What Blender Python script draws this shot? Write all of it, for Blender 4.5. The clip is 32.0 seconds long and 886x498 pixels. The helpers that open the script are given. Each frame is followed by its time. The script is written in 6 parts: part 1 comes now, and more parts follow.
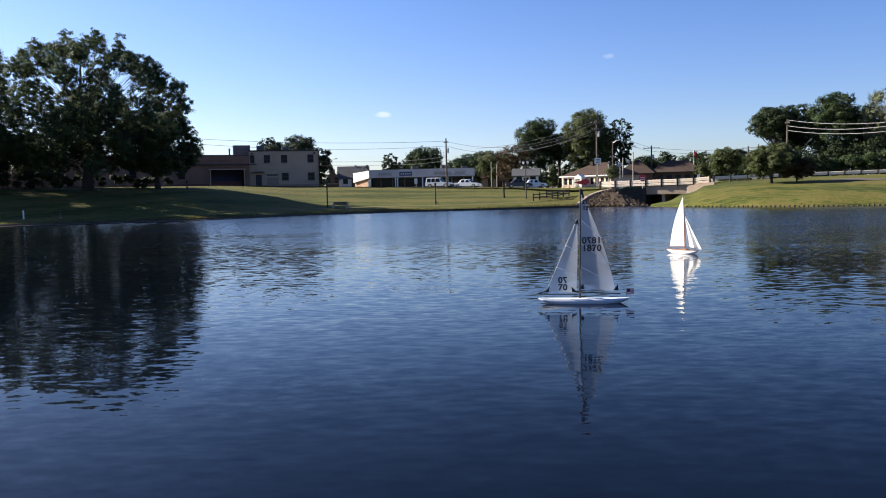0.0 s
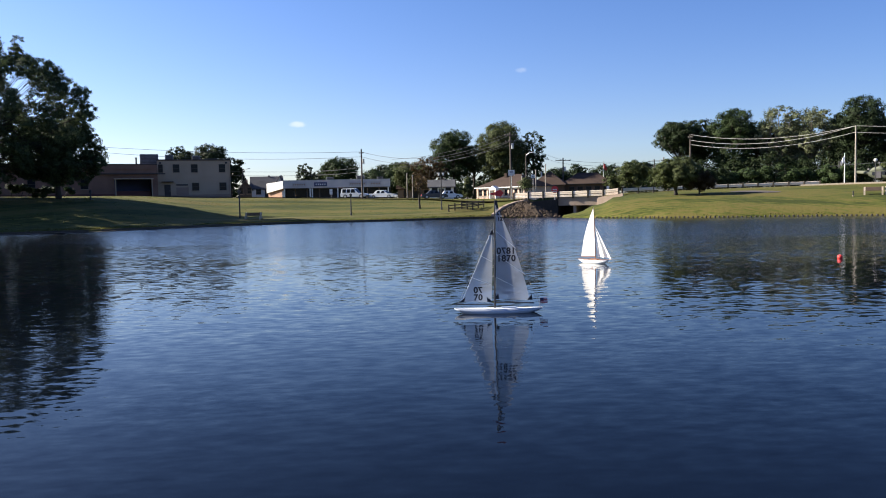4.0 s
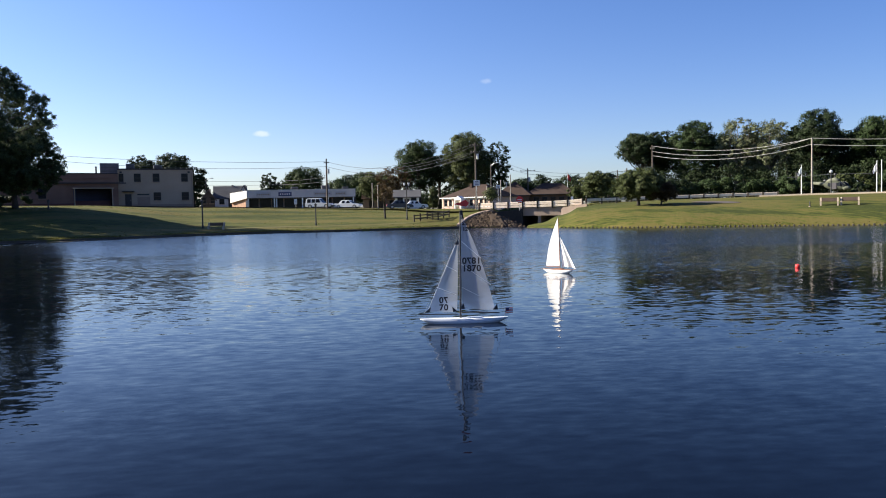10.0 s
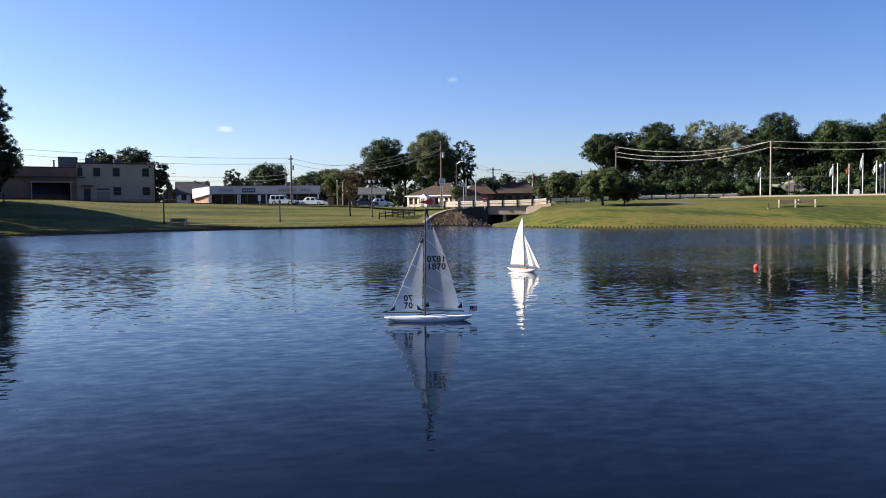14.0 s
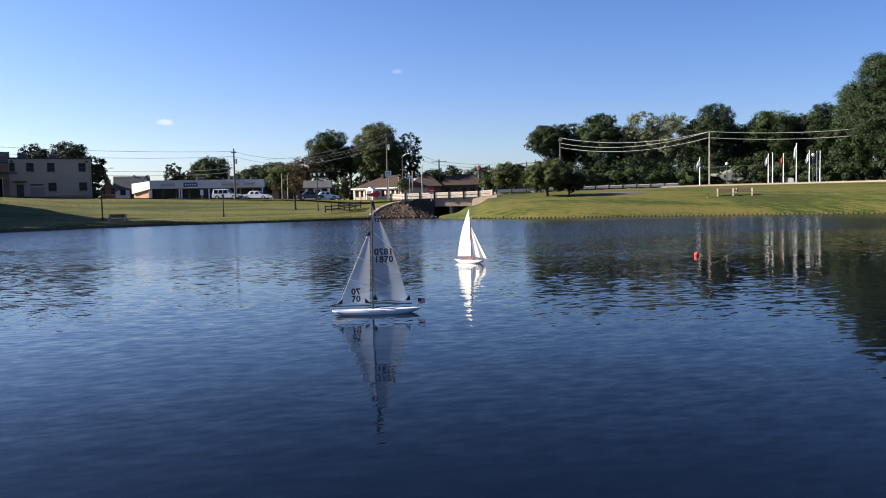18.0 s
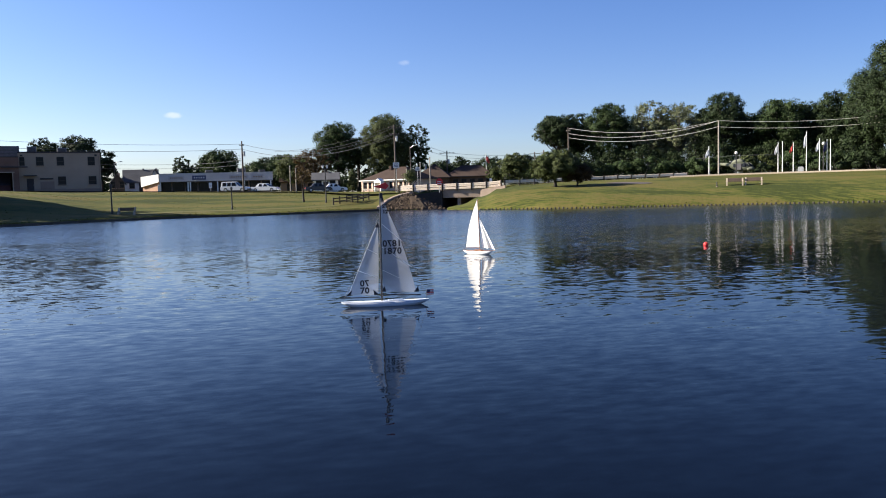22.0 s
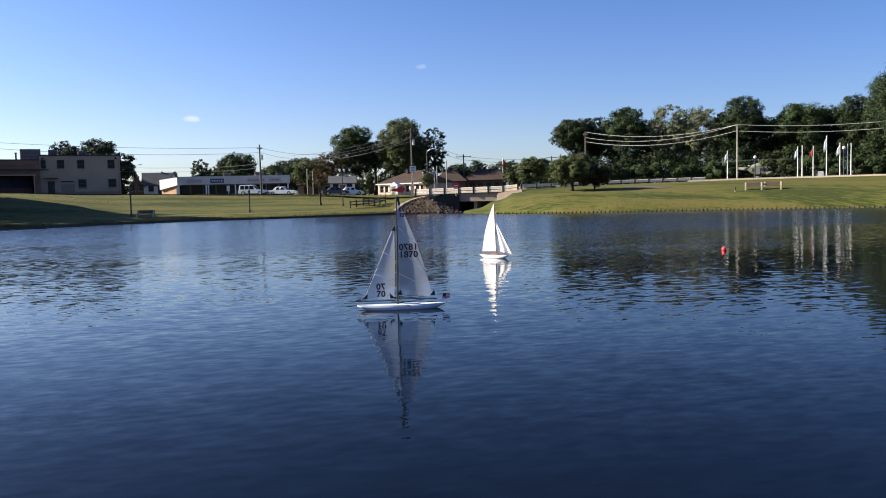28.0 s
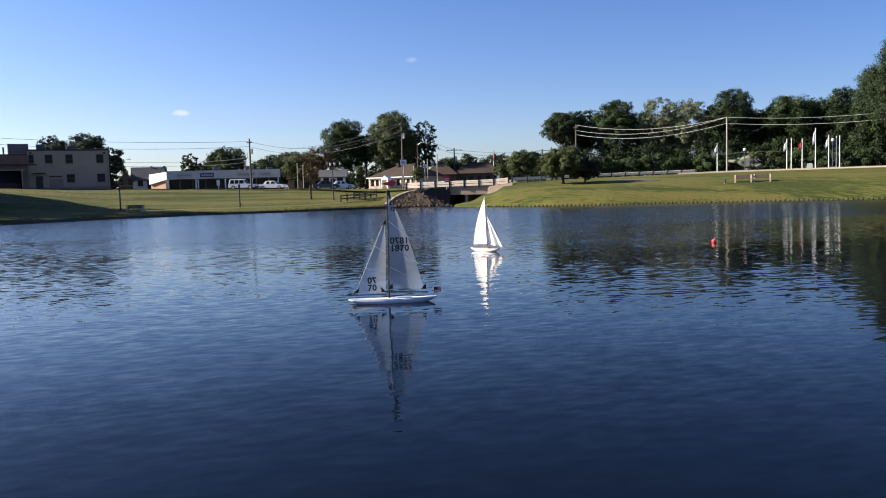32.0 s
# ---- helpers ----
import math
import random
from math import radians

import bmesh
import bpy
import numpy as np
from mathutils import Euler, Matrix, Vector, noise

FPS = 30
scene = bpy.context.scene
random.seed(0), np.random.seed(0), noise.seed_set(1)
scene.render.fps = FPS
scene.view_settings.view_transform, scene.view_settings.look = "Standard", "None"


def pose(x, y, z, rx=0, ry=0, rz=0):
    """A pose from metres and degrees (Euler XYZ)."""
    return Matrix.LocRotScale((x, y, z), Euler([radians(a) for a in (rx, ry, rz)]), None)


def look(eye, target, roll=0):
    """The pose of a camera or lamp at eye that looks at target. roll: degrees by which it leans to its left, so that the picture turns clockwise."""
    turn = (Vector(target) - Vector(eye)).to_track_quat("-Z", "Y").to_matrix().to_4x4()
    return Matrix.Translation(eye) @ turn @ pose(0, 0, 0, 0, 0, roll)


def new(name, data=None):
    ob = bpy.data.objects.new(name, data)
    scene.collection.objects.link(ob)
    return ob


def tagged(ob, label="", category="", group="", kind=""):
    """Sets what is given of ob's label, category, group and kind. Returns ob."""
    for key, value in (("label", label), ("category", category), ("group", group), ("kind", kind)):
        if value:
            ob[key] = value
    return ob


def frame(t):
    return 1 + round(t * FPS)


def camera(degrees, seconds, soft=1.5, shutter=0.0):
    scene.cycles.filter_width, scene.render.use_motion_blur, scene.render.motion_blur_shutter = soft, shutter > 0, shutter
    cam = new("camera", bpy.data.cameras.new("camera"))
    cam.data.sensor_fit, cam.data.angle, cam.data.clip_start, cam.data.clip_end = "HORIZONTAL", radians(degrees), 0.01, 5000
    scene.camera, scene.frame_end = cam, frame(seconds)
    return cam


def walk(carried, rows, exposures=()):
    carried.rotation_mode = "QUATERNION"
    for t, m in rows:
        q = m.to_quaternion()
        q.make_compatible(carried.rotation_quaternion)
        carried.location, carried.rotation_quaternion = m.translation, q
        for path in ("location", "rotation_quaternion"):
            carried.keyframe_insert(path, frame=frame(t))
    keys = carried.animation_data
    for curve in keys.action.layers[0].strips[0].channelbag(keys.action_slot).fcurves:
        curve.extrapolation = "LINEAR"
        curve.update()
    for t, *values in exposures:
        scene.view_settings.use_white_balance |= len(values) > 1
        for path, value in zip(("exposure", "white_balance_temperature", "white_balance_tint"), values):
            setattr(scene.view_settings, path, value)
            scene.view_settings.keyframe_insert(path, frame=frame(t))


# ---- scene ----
cam = camera(58.92, 32.0, 1.0)
EXPOSURES = [(0, 1.61), (13, 1.58), (24, 1.57), (32, 1.50)]
PATH = [
    (0, 0, 0, 2.0, 85.98, 1.32, 0.00), (0.5, 0, 0, 2.0, 85.89, 1.55, -1.00), (1, 0, 0, 2.0, 85.88, 1.47, -1.74),
    (1.5, 0, 0, 2.0, 85.96, 1.46, -2.45), (2, 0, 0, 2.0, 86.14, 1.58, -3.17), (2.5, 0, 0, 2.0, 86.17, 1.45, -4.22),
    (3, 0, 0, 2.0, 86.41, 1.18, -4.60), (3.5, 0, 0, 2.0, 86.47, 1.18, -5.41), (5.5, 0, 0, 2.0, 87.28, 1.12, -6.91),
    (6, 0, 0, 2.0, 86.61, 1.11, -6.93), (6.5, 0, 0, 2.0, 86.57, 1.11, -7.27), (7, 0, 0, 2.0, 86.44, 1.00, -7.47),
    (7.5, 0, 0, 2.0, 86.29, 0.90, -7.76), (8, 0, 0, 2.0, 86.58, 0.97, -7.74), (8.5, 0, 0, 2.0, 86.61, 1.31, -7.90),
    (9, 0, 0, 2.0, 86.60, 1.34, -8.00), (9.5, 0, 0, 2.0, 86.85, 1.38, -8.31), (10, 0, 0, 2.0, 87.32, 1.14, -8.66),
    (10.5, 0, 0, 2.0, 87.37, 1.17, -8.45), (11, 0, 0, 2.0, 87.24, 1.17, -8.59), (11.5, 0, 0, 2.0, 87.30, 1.40, -8.62),
    (12, 0, 0, 2.0, 87.44, 1.16, -8.86), (12.5, 0, 0, 2.0, 87.39, 1.30, -9.01), (13, 0, 0, 2.0, 87.07, 1.33, -8.82),
    (13.5, 0, 0, 2.0, 87.20, 0.85, -10.21), (15.5, 0, 0, 2.0, 86.68, 0.68, -12.73), (16, 0, 0, 2.0, 86.73, 0.79, -14.39),
    (16.5, 0, 0, 2.0, 86.66, 0.92, -15.19), (17, 0, 0, 2.0, 86.51, 0.96, -14.50), (17.5, 0, 0, 2.0, 86.42, 0.75, -15.63),
    (18, 0, 0, 2.0, 86.52, 1.22, -15.09), (18.5, 0, 0, 2.0, 86.45, 1.31, -15.01), (19, 0, 0, 2.0, 85.81, 1.35, -14.98),
    (19.5, 0, 0, 2.0, 85.72, 1.28, -14.82), (20, 0, 0, 2.0, 85.75, 1.35, -14.99), (20.5, 0, 0, 2.0, 85.91, 1.47, -14.91),
    (21, 0, 0, 2.0, 85.86, 1.65, -14.80), (21.5, 0, 0, 2.0, 85.95, 1.53, -14.63), (22, 0, 0, 2.0, 85.90, 1.59, -14.50),
    (22.5, 0, 0, 2.0, 85.69, 1.67, -14.42), (23, 0, 0, 2.0, 85.66, 1.58, -14.55), (23.5, 0, 0, 2.0, 85.40, 1.89, -14.37),
    (24, 0, 0, 2.0, 85.48, 1.82, -14.54), (24.5, 0, 0, 2.0, 85.44, 1.81, -14.43), (25, 0, 0, 2.0, 85.93, 1.25, -13.76),
    (25.5, 0, 0, 2.0, 86.08, 1.58, -13.49), (27.5, 0, 0, 2.0, 86.06, 1.48, -13.31), (28, 0, 0, 2.0, 86.20, 1.43, -13.30),
    (28.5, 0, 0, 2.0, 86.02, 1.42, -13.24), (29, 0, 0, 2.0, 86.05, 1.50, -13.31), (29.5, 0, 0, 2.0, 85.92, 1.49, -13.30),
    (30, 0, 0, 2.0, 85.89, 1.43, -13.34), (30.5, 0, 0, 2.0, 85.73, 1.35, -13.37), (31, 0, 0, 2.0, 85.78, 1.51, -13.45),
    (31.5, 0, 0, 2.0, 85.72, 1.66, -13.59), (32, 0, 0, 2.0, 85.71, 1.65, -13.97),
]
walk(cam, [(t, pose(*m)) for t, *m in PATH], EXPOSURES)

# ---- light ----
SUN_AZ, SUN_EL = -71.0, 28.0          # bearing from straight ahead, and height, degrees
world = bpy.data.worlds.new("sky")
scene.world = world
world.use_nodes = True
wn, wl = world.node_tree.nodes, world.node_tree.links
sky = wn.new("ShaderNodeTexSky")
sky.sky_type = "NISHITA"
sky.sun_disc = False
sky.sun_elevation = radians(SUN_EL)
sky.sun_rotation = radians(SUN_AZ % 360)
sky.air_density, sky.dust_density, sky.ozone_density = 1.0, 0.5, 2.2
wn["Background"].inputs["Strength"].default_value = 0.050
deep = wn.new("ShaderNodeHueSaturation")
deep.inputs["Hue"].default_value, deep.inputs["Saturation"].default_value = 0.510, 1.17
tint = wn.new("ShaderNodeMix")
tint.data_type, tint.blend_type = "RGBA", "MULTIPLY"
tint.inputs["Factor"].default_value = 1.0
haze_tc, haze_z, haze = wn.new("ShaderNodeTexCoord"), wn.new("ShaderNodeSeparateXYZ"), wn.new("ShaderNodeMix")
band = wn.new("ShaderNodeMapRange")
band.inputs["From Min"].default_value, band.inputs["From Max"].default_value = 0.0, 0.24
haze.data_type = "RGBA"
haze.inputs[6].default_value, haze.inputs[7].default_value = (1.0, 0.985, 1.27, 1), (0.93, 1.0, 1.25, 1)
wl.new(haze_tc.outputs["Generated"], haze_z.inputs[0])
wl.new(haze_z.outputs["Z"], band.inputs["Value"])
wl.new(band.outputs[0], haze.inputs["Factor"])
wl.new(haze.outputs[2], tint.inputs[7])
wl.new(sky.outputs[0], deep.inputs["Color"])
wl.new(deep.outputs[0], tint.inputs[6])
# summer haze: paler towards the sun, deeper blue away from it
glow_dot, glow, hue, hazy = wn.new("ShaderNodeVectorMath"), wn.new("ShaderNodeMapRange"), wn.new("ShaderNodeMix"), wn.new("ShaderNodeMix")
glow_dot.operation, hue.data_type, hazy.data_type, hazy.blend_type = "DOT_PRODUCT", "RGBA", "RGBA", "MULTIPLY"
glow_dot.inputs[1].default_value = (math.sin(radians(SUN_AZ)), math.cos(radians(SUN_AZ)), 0)
glow.inputs["From Min"].default_value, glow.inputs["From Max"].default_value = -0.5, 0.8
hue.inputs[6].default_value, hue.inputs[7].default_value = (0.67, 0.75, 0.83, 1), (1.13, 1.10, 1.06, 1)
hazy.inputs["Factor"].default_value = 1.0
wl.new(haze_tc.outputs["Generated"], glow_dot.inputs[0])
wl.new(glow_dot.outputs["Value"], glow.inputs["Value"])
wl.new(glow.outputs[0], hue.inputs["Factor"])
wl.new(tint.outputs[2], hazy.inputs[6])
wl.new(hue.outputs[2], hazy.inputs[7])


def bearing(az, el=0.0):
    """A unit vector from a bearing (right of straight ahead) and an elevation in degrees."""
    a, e = radians(az), radians(el)
    return Vector((math.sin(a) * math.cos(e), math.cos(a) * math.cos(e), math.sin(e)))


def cloud(colour, az, el, wide, high, dense, seed):
    """A small fair-weather cloud in the sky: white, ragged, thin at its rim."""
    here = bearing(az, el)
    side = Vector((here.y, -here.x, 0)).normalized()
    up = side.cross(here)
    tc, no = wn.new("ShaderNodeTexCoord"), wn.new("ShaderNodeTexNoise")
    no.noise_dimensions = "4D"
    no.inputs["Scale"].default_value, no.inputs["Detail"].default_value, no.inputs["W"].default_value = 70, 4, seed
    wl.new(tc.outputs["Generated"], no.inputs["Vector"])
    terms = []
    for axis, size in ((side, wide), (up, high), (here, 1.0)):
        dot, sq = wn.new("ShaderNodeVectorMath"), wn.new("ShaderNodeMath")
        dot.operation = "DOT_PRODUCT"
        dot.inputs[1].default_value = axis / size if size < 1 else axis
        wl.new(tc.outputs["Generated"], dot.inputs[0])
        sq.operation = "POWER" if size < 1 else "LESS_THAN"
        sq.inputs[1].default_value = 2.0 if size < 1 else 0.0
        wl.new(dot.outputs["Value"], sq.inputs[0])
        terms.append(sq.outputs[0])
    a, b, c = (wn.new("ShaderNodeMath") for _ in range(3))
    wl.new(terms[0], a.inputs[0])
    wl.new(terms[1], a.inputs[1])
    b.operation, b.inputs[1].default_value = "MULTIPLY_ADD", 1.6
    wl.new(no.outputs["Fac"], b.inputs[0])
    wl.new(a.outputs[0], b.inputs[2])
    c.operation, c.inputs[1].default_value = "MULTIPLY_ADD", 9.0
    wl.new(terms[2], c.inputs[0])
    wl.new(b.outputs[0], c.inputs[2])
    mr, mix = wn.new("ShaderNodeMapRange"), wn.new("ShaderNodeMix")
    mr.interpolation_type = "SMOOTHSTEP"
    mr.inputs["From Min"].default_value, mr.inputs["From Max"].default_value = 0.65, 1.6
    mr.inputs["To Min"].default_value, mr.inputs["To Max"].default_value = dense, 0.0
    mix.data_type = "RGBA"
    mix.inputs[7].default_value = (7.2, 7.4, 7.8, 1)
    wl.new(c.outputs[0], mr.inputs["Value"])
    wl.new(mr.outputs[0], mix.inputs["Factor"])
    wl.new(colour, mix.inputs[6])
    return mix.outputs[2]


air = cloud(hazy.outputs[2], -4.2, 5.78, 0.015, 0.005, 0.5, 1)
air = cloud(air, 12.0, 9.31, 0.010, 0.005, 0.22, 2)
wl.new(air, wn["Background"].inputs["Color"])


sun = new("sun", bpy.data.lights.new("sun", "SUN"))
sun.data.energy, sun.data.angle, sun.data.color = 5.0, radians(0.53), (1.0, 0.93, 0.82)
sun.matrix_world = look(bearing(SUN_AZ, SUN_EL) * 300, (0, 0, 0))


# ---- materials ----
def material(name, a, b=None, rough=0.8, scale=2.0, fine=None, bump=0.0, metal=0.0, spec=0.5, vary=0.0, leaf=0.0):
    """A surface whose colour wanders between a and b at two scales, with fine relief."""
    m = bpy.data.materials.new(name)
    m.use_nodes = True
    n, l = m.node_tree.nodes, m.node_tree.links
    p = n["Principled BSDF"]
    p.inputs["Roughness"].default_value, p.inputs["Metallic"].default_value = rough, metal
    p.inputs["Specular IOR Level"].default_value = spec
    b = b or tuple(c * 0.8 for c in a)
    tc = n.new("ShaderNodeTexCoord")
    n1, n2 = n.new("ShaderNodeTexNoise"), n.new("ShaderNodeTexNoise")
    n1.inputs["Scale"].default_value, n2.inputs["Scale"].default_value = scale, fine or scale * 9
    n1.inputs["Detail"].default_value, n2.inputs["Detail"].default_value = 5, 4
    add = n.new("ShaderNodeMath")
    add.operation = "MULTIPLY_ADD"
    add.inputs[1].default_value = 0.45
    ramp = n.new("ShaderNodeValToRGB")
    ramp.color_ramp.elements[0].position, ramp.color_ramp.elements[1].position = 0.5, 0.95
    ramp.color_ramp.elements[0].color, ramp.color_ramp.elements[1].color = (*a, 1), (*b, 1)
    for node in (n1, n2):
        l.new(tc.outputs["Object"], node.inputs["Vector"])
    l.new(n2.outputs["Fac"], add.inputs[0])
    l.new(n1.outputs["Fac"], add.inputs[2])
    l.new(add.outputs[0], ramp.inputs[0])
    colour = ramp.outputs[0]
    if vary:
        info, hsv = n.new("ShaderNodeObjectInfo" if not leaf else "ShaderNodeNewGeometry"), n.new("ShaderNodeHueSaturation")
        mr = n.new("ShaderNodeMapRange")
        mr.inputs["To Min"].default_value, mr.inputs["To Max"].default_value = 1 - vary, 1 + vary
        l.new(info.outputs["Random" if not leaf else "Random Per Island"], mr.inputs["Value"])
        l.new(mr.outputs[0], hsv.inputs["Value"])
        l.new(colour, hsv.inputs["Color"])
        colour = hsv.outputs[0]
    l.new(colour, p.inputs["Base Color"])
    if bump:
        bp = n.new("ShaderNodeBump")
        bp.inputs["Strength"].default_value, bp.inputs["Distance"].default_value = min(bump, 1), 0.02 * max(bump, 1)
        l.new(n2.outputs["Fac"], bp.inputs["Height"])
        l.new(bp.outputs[0], p.inputs["Normal"])
    if leaf:
        tr, mix = n.new("ShaderNodeBsdfTranslucent"), n.new("ShaderNodeMixShader")
        mix.inputs[0].default_value = leaf
        l.new(colour, tr.inputs["Color"])
        l.new(p.outputs[0], mix.inputs[1])
        l.new(tr.outputs[0], mix.inputs[2])
        l.new(mix.outputs[0], n["Material Output"].inputs["Surface"])
    return m


def water_material():
    """Murky pond water: a near-mirror whose slopes wander in small chop, longer swell and cat's-paws."""
    m = bpy.data.materials.new("pond_water")
    m.use_nodes = True
    n, l = m.node_tree.nodes, m.node_tree.links
    p = n["Principled BSDF"]
    p.inputs["Base Color"].default_value = (0.0016, 0.0028, 0.0056, 1)
    p.inputs["Roughness"].default_value = 0.035
    p.inputs["IOR"].default_value = 1.33
    p.inputs["Specular IOR Level"].default_value = 0.10
    tc = n.new("ShaderNodeTexCoord")

    def field(sx, sy, turn, scale, detail, colour=True):
        mp, no = n.new("ShaderNodeMapping"), n.new("ShaderNodeTexNoise")
        mp.inputs["Scale"].default_value, mp.inputs["Rotation"].default_value = (sx, sy, 1), (0, 0, radians(turn))
        no.inputs["Scale"].default_value, no.inputs["Detail"].default_value = scale, detail
        l.new(tc.outputs["Object"], mp.inputs[0])
        l.new(mp.outputs[0], no.inputs["Vector"])
        return no.outputs["Color" if colour else "Fac"]

    def vmath(op, a, b):
        q = n.new("ShaderNodeVectorMath")
        q.operation = op
        for k, v in enumerate((a, b)):
            if isinstance(v, tuple):
                q.inputs[k].default_value = v
            else:
                l.new(v, q.inputs[k])
        return q.outputs[0]

    def ranged(value, f0, f1, t0, t1):
        q = n.new("ShaderNodeMapRange")
        q.inputs["From Min"].default_value, q.inputs["From Max"].default_value = f0, f1
        q.inputs["To Min"].default_value, q.inputs["To Max"].default_value = t0, t1
        l.new(value, q.inputs["Value"])
        return q.outputs[0]

    half = (0.5, 0.5, 0.5)
    chop = vmath("SUBTRACT", field(0.44, 1.0, 12, 7.6, 1.0), half)
    ripple = vmath("SUBTRACT", field(0.8, 1.0, -20, 19.0, 1.0), half)
    swell = vmath("SUBTRACT", field(0.55, 1.0, -8, 1.9, 1.5), half)
    # the wind ruffles some stretches more than others
    gust = ranged(field(0.35, 1.0, 5, 0.11, 3, False), 0.36, 0.64, 0.45, 1.15)
    fine = ranged(field(0.4, 1.0, -12, 0.35, 2, False), 0.38, 0.62, 0.2, 1.1)
    chop = vmath("MULTIPLY", vmath("MULTIPLY", chop, (0.085, 0.125, 0)), gust)
    ripple = vmath("MULTIPLY", vmath("MULTIPLY", ripple, (0.026, 0.036, 0)), fine)
    swell = vmath("MULTIPLY", swell, (0.014, 0.022, 0))
    # the breeze is freer out on the pond than under the landing
    sep, reach = n.new("ShaderNodeSeparateXYZ"), n.new("ShaderNodeMath")
    l.new(tc.outputs["Object"], sep.inputs[0])
    breeze = vmath("MULTIPLY", vmath("ADD", chop, ripple), ranged(sep.outputs["Y"], 5, 30, 0.72, 1.5))
    breeze = vmath("MULTIPLY", breeze, ranged(sep.outputs["X"], -9, 0, 1.45, 1.0))
    # mean tilt to the landing, added far out so the water mirrors brighter sky
    lean = vmath("MULTIPLY", (0, -1, 0), ranged(sep.outputs["Y"], 22, 60, 0.0, 0.032))
    slope = vmath("ADD", vmath("ADD", breeze, lean), vmath("ADD", swell, (0, 0, 1)))
    l.new(vmath("NORMALIZE", slope, slope), p.inputs["Normal"])
    # far out the ripples run too close together to tell apart
    reach.operation, reach.inputs[1].default_value = "MULTIPLY_ADD", 14.0
    l.new(gust, reach.inputs[0])
    l.new(sep.outputs["Y"], reach.inputs[2])
    sheltered = n.new("ShaderNodeMath")          # calmer in the lee of the shade trees
    l.new(ranged(sep.outputs["X"], -30, -4, -34, 0), sheltered.inputs[0])
    l.new(reach.outputs[0], sheltered.inputs[1])
    l.new(ranged(sheltered.outputs[0], 29, 50, 0.035, 0.18), p.inputs["Roughness"])
    # reflection strength set by place: dim by the landing, bright far out
    l.new(ranged(sep.outputs["Y"], 7, 32, 0.112, 0.62), p.inputs["Specular IOR Level"])
    return m


def grass_material():
    m = material("mown_grass", (0.049, 0.067, 0.014), (0.108, 0.097, 0.027), 0.95, 0.17, 1.7, 0.0, spec=0.1)
    n, l = m.node_tree.nodes, m.node_tree.links
    ramp = [q for q in n if q.bl_idname == "ShaderNodeValToRGB"][0]
    [q for q in n if q.bl_idname == "ShaderNodeMath"][0].inputs[1].default_value = 0.8          # more of the fine patches
    stops = ramp.color_ramp.elements
    stops[0].position, stops[1].position = 0.78, 1.0
    stops[0].color = (0.034, 0.042, 0.0095, 1)
    middle = stops.new(0.88)
    middle.color = (0.066, 0.072, 0.0145, 1)
    stops[2].color = (0.094, 0.080, 0.0230, 1)
    tc, no, bp = n.new("ShaderNodeTexCoord"), n.new("ShaderNodeTexNoise"), n.new("ShaderNodeBump")
    # mowing and wear run along the banks, which ring the pond
    along, apart, turn, way, ring, middle_of_pond = (n.new("ShaderNode" + k) for k in ("Mapping", "SeparateXYZ", "Math", "VectorMath", "CombineXYZ", "VectorMath"))
    middle_of_pond.operation, middle_of_pond.inputs[1].default_value = "SUBTRACT", (5, 42, 0)
    l.new(tc.outputs["Object"], middle_of_pond.inputs[0])
    along.inputs["Scale"].default_value = (19.0, 1.5, 1.0)
    turn.operation, way.operation = "ARCTAN2", "LENGTH"
    l.new(middle_of_pond.outputs[0], apart.inputs[0])
    l.new(apart.outputs["X"], turn.inputs[0])
    l.new(apart.outputs["Y"], turn.inputs[1])
    l.new(middle_of_pond.outputs[0], way.inputs[0])
    l.new(turn.outputs[0], ring.inputs["X"])
    l.new(way.outputs["Value"], ring.inputs["Y"])
    l.new(ring.outputs[0], along.inputs[0])
    for q in list(n):
        if q.bl_idname == "ShaderNodeTexNoise" and q is not no:
            l.new(along.outputs[0], q.inputs["Vector"])
    no.inputs["Scale"].default_value, no.inputs["Detail"].default_value = 2.5, 8
    bp.inputs["Strength"].default_value, bp.inputs["Distance"].default_value = 0.8, 0.09
    l.new(tc.outputs["Object"], no.inputs["Vector"])
    l.new(no.outputs["Fac"], bp.inputs["Height"])
    l.new(bp.outputs[0], n["Principled BSDF"].inputs["Normal"])
    return m


WATER, GRASS = water_material(), grass_material()
ASPHALT = material("asphalt", (0.055, 0.055, 0.058), (0.085, 0.083, 0.08), 0.9, 0.4, 8, 0.4, spec=0.1)
GRAVEL = material("grey_gravel", (0.13, 0.12, 0.112), (0.19, 0.17, 0.155), 0.95, 0.6, 6, 0.8, spec=0.1)
DIRT = material("worn_path", (0.105, 0.092, 0.036), (0.08, 0.08, 0.022), 0.95, 0.35, 3, 0.5, spec=0.1)
CONCRETE = material("concrete", (0.34, 0.262, 0.205), (0.265, 0.20, 0.155), 0.85, 0.8, 7, 0.4, spec=0.1)
# bridge concrete with its shade put into a near-black colour
SHADED_CONCRETE = material("shaded_concrete", (0.055, 0.05, 0.045), (0.035, 0.032, 0.03), 0.9, 0.7, 5, 0.5, spec=0.1)
STONE = material("rubble_stone", (0.100, 0.072, 0.050), (0.055, 0.042, 0.030), 0.95, 1.3, 9, 1.0, vary=0.35, spec=0.1)
TIMBER = material("weathered_timber", (0.085, 0.065, 0.045), (0.05, 0.04, 0.03), 0.9, 3, 20, 0.6, vary=0.3)
WET_TIMBER = material("dark_wet_timber", (0.034, 0.028, 0.022), (0.022, 0.018, 0.015), 0.8, 3, 20, 0.6, vary=0.35)
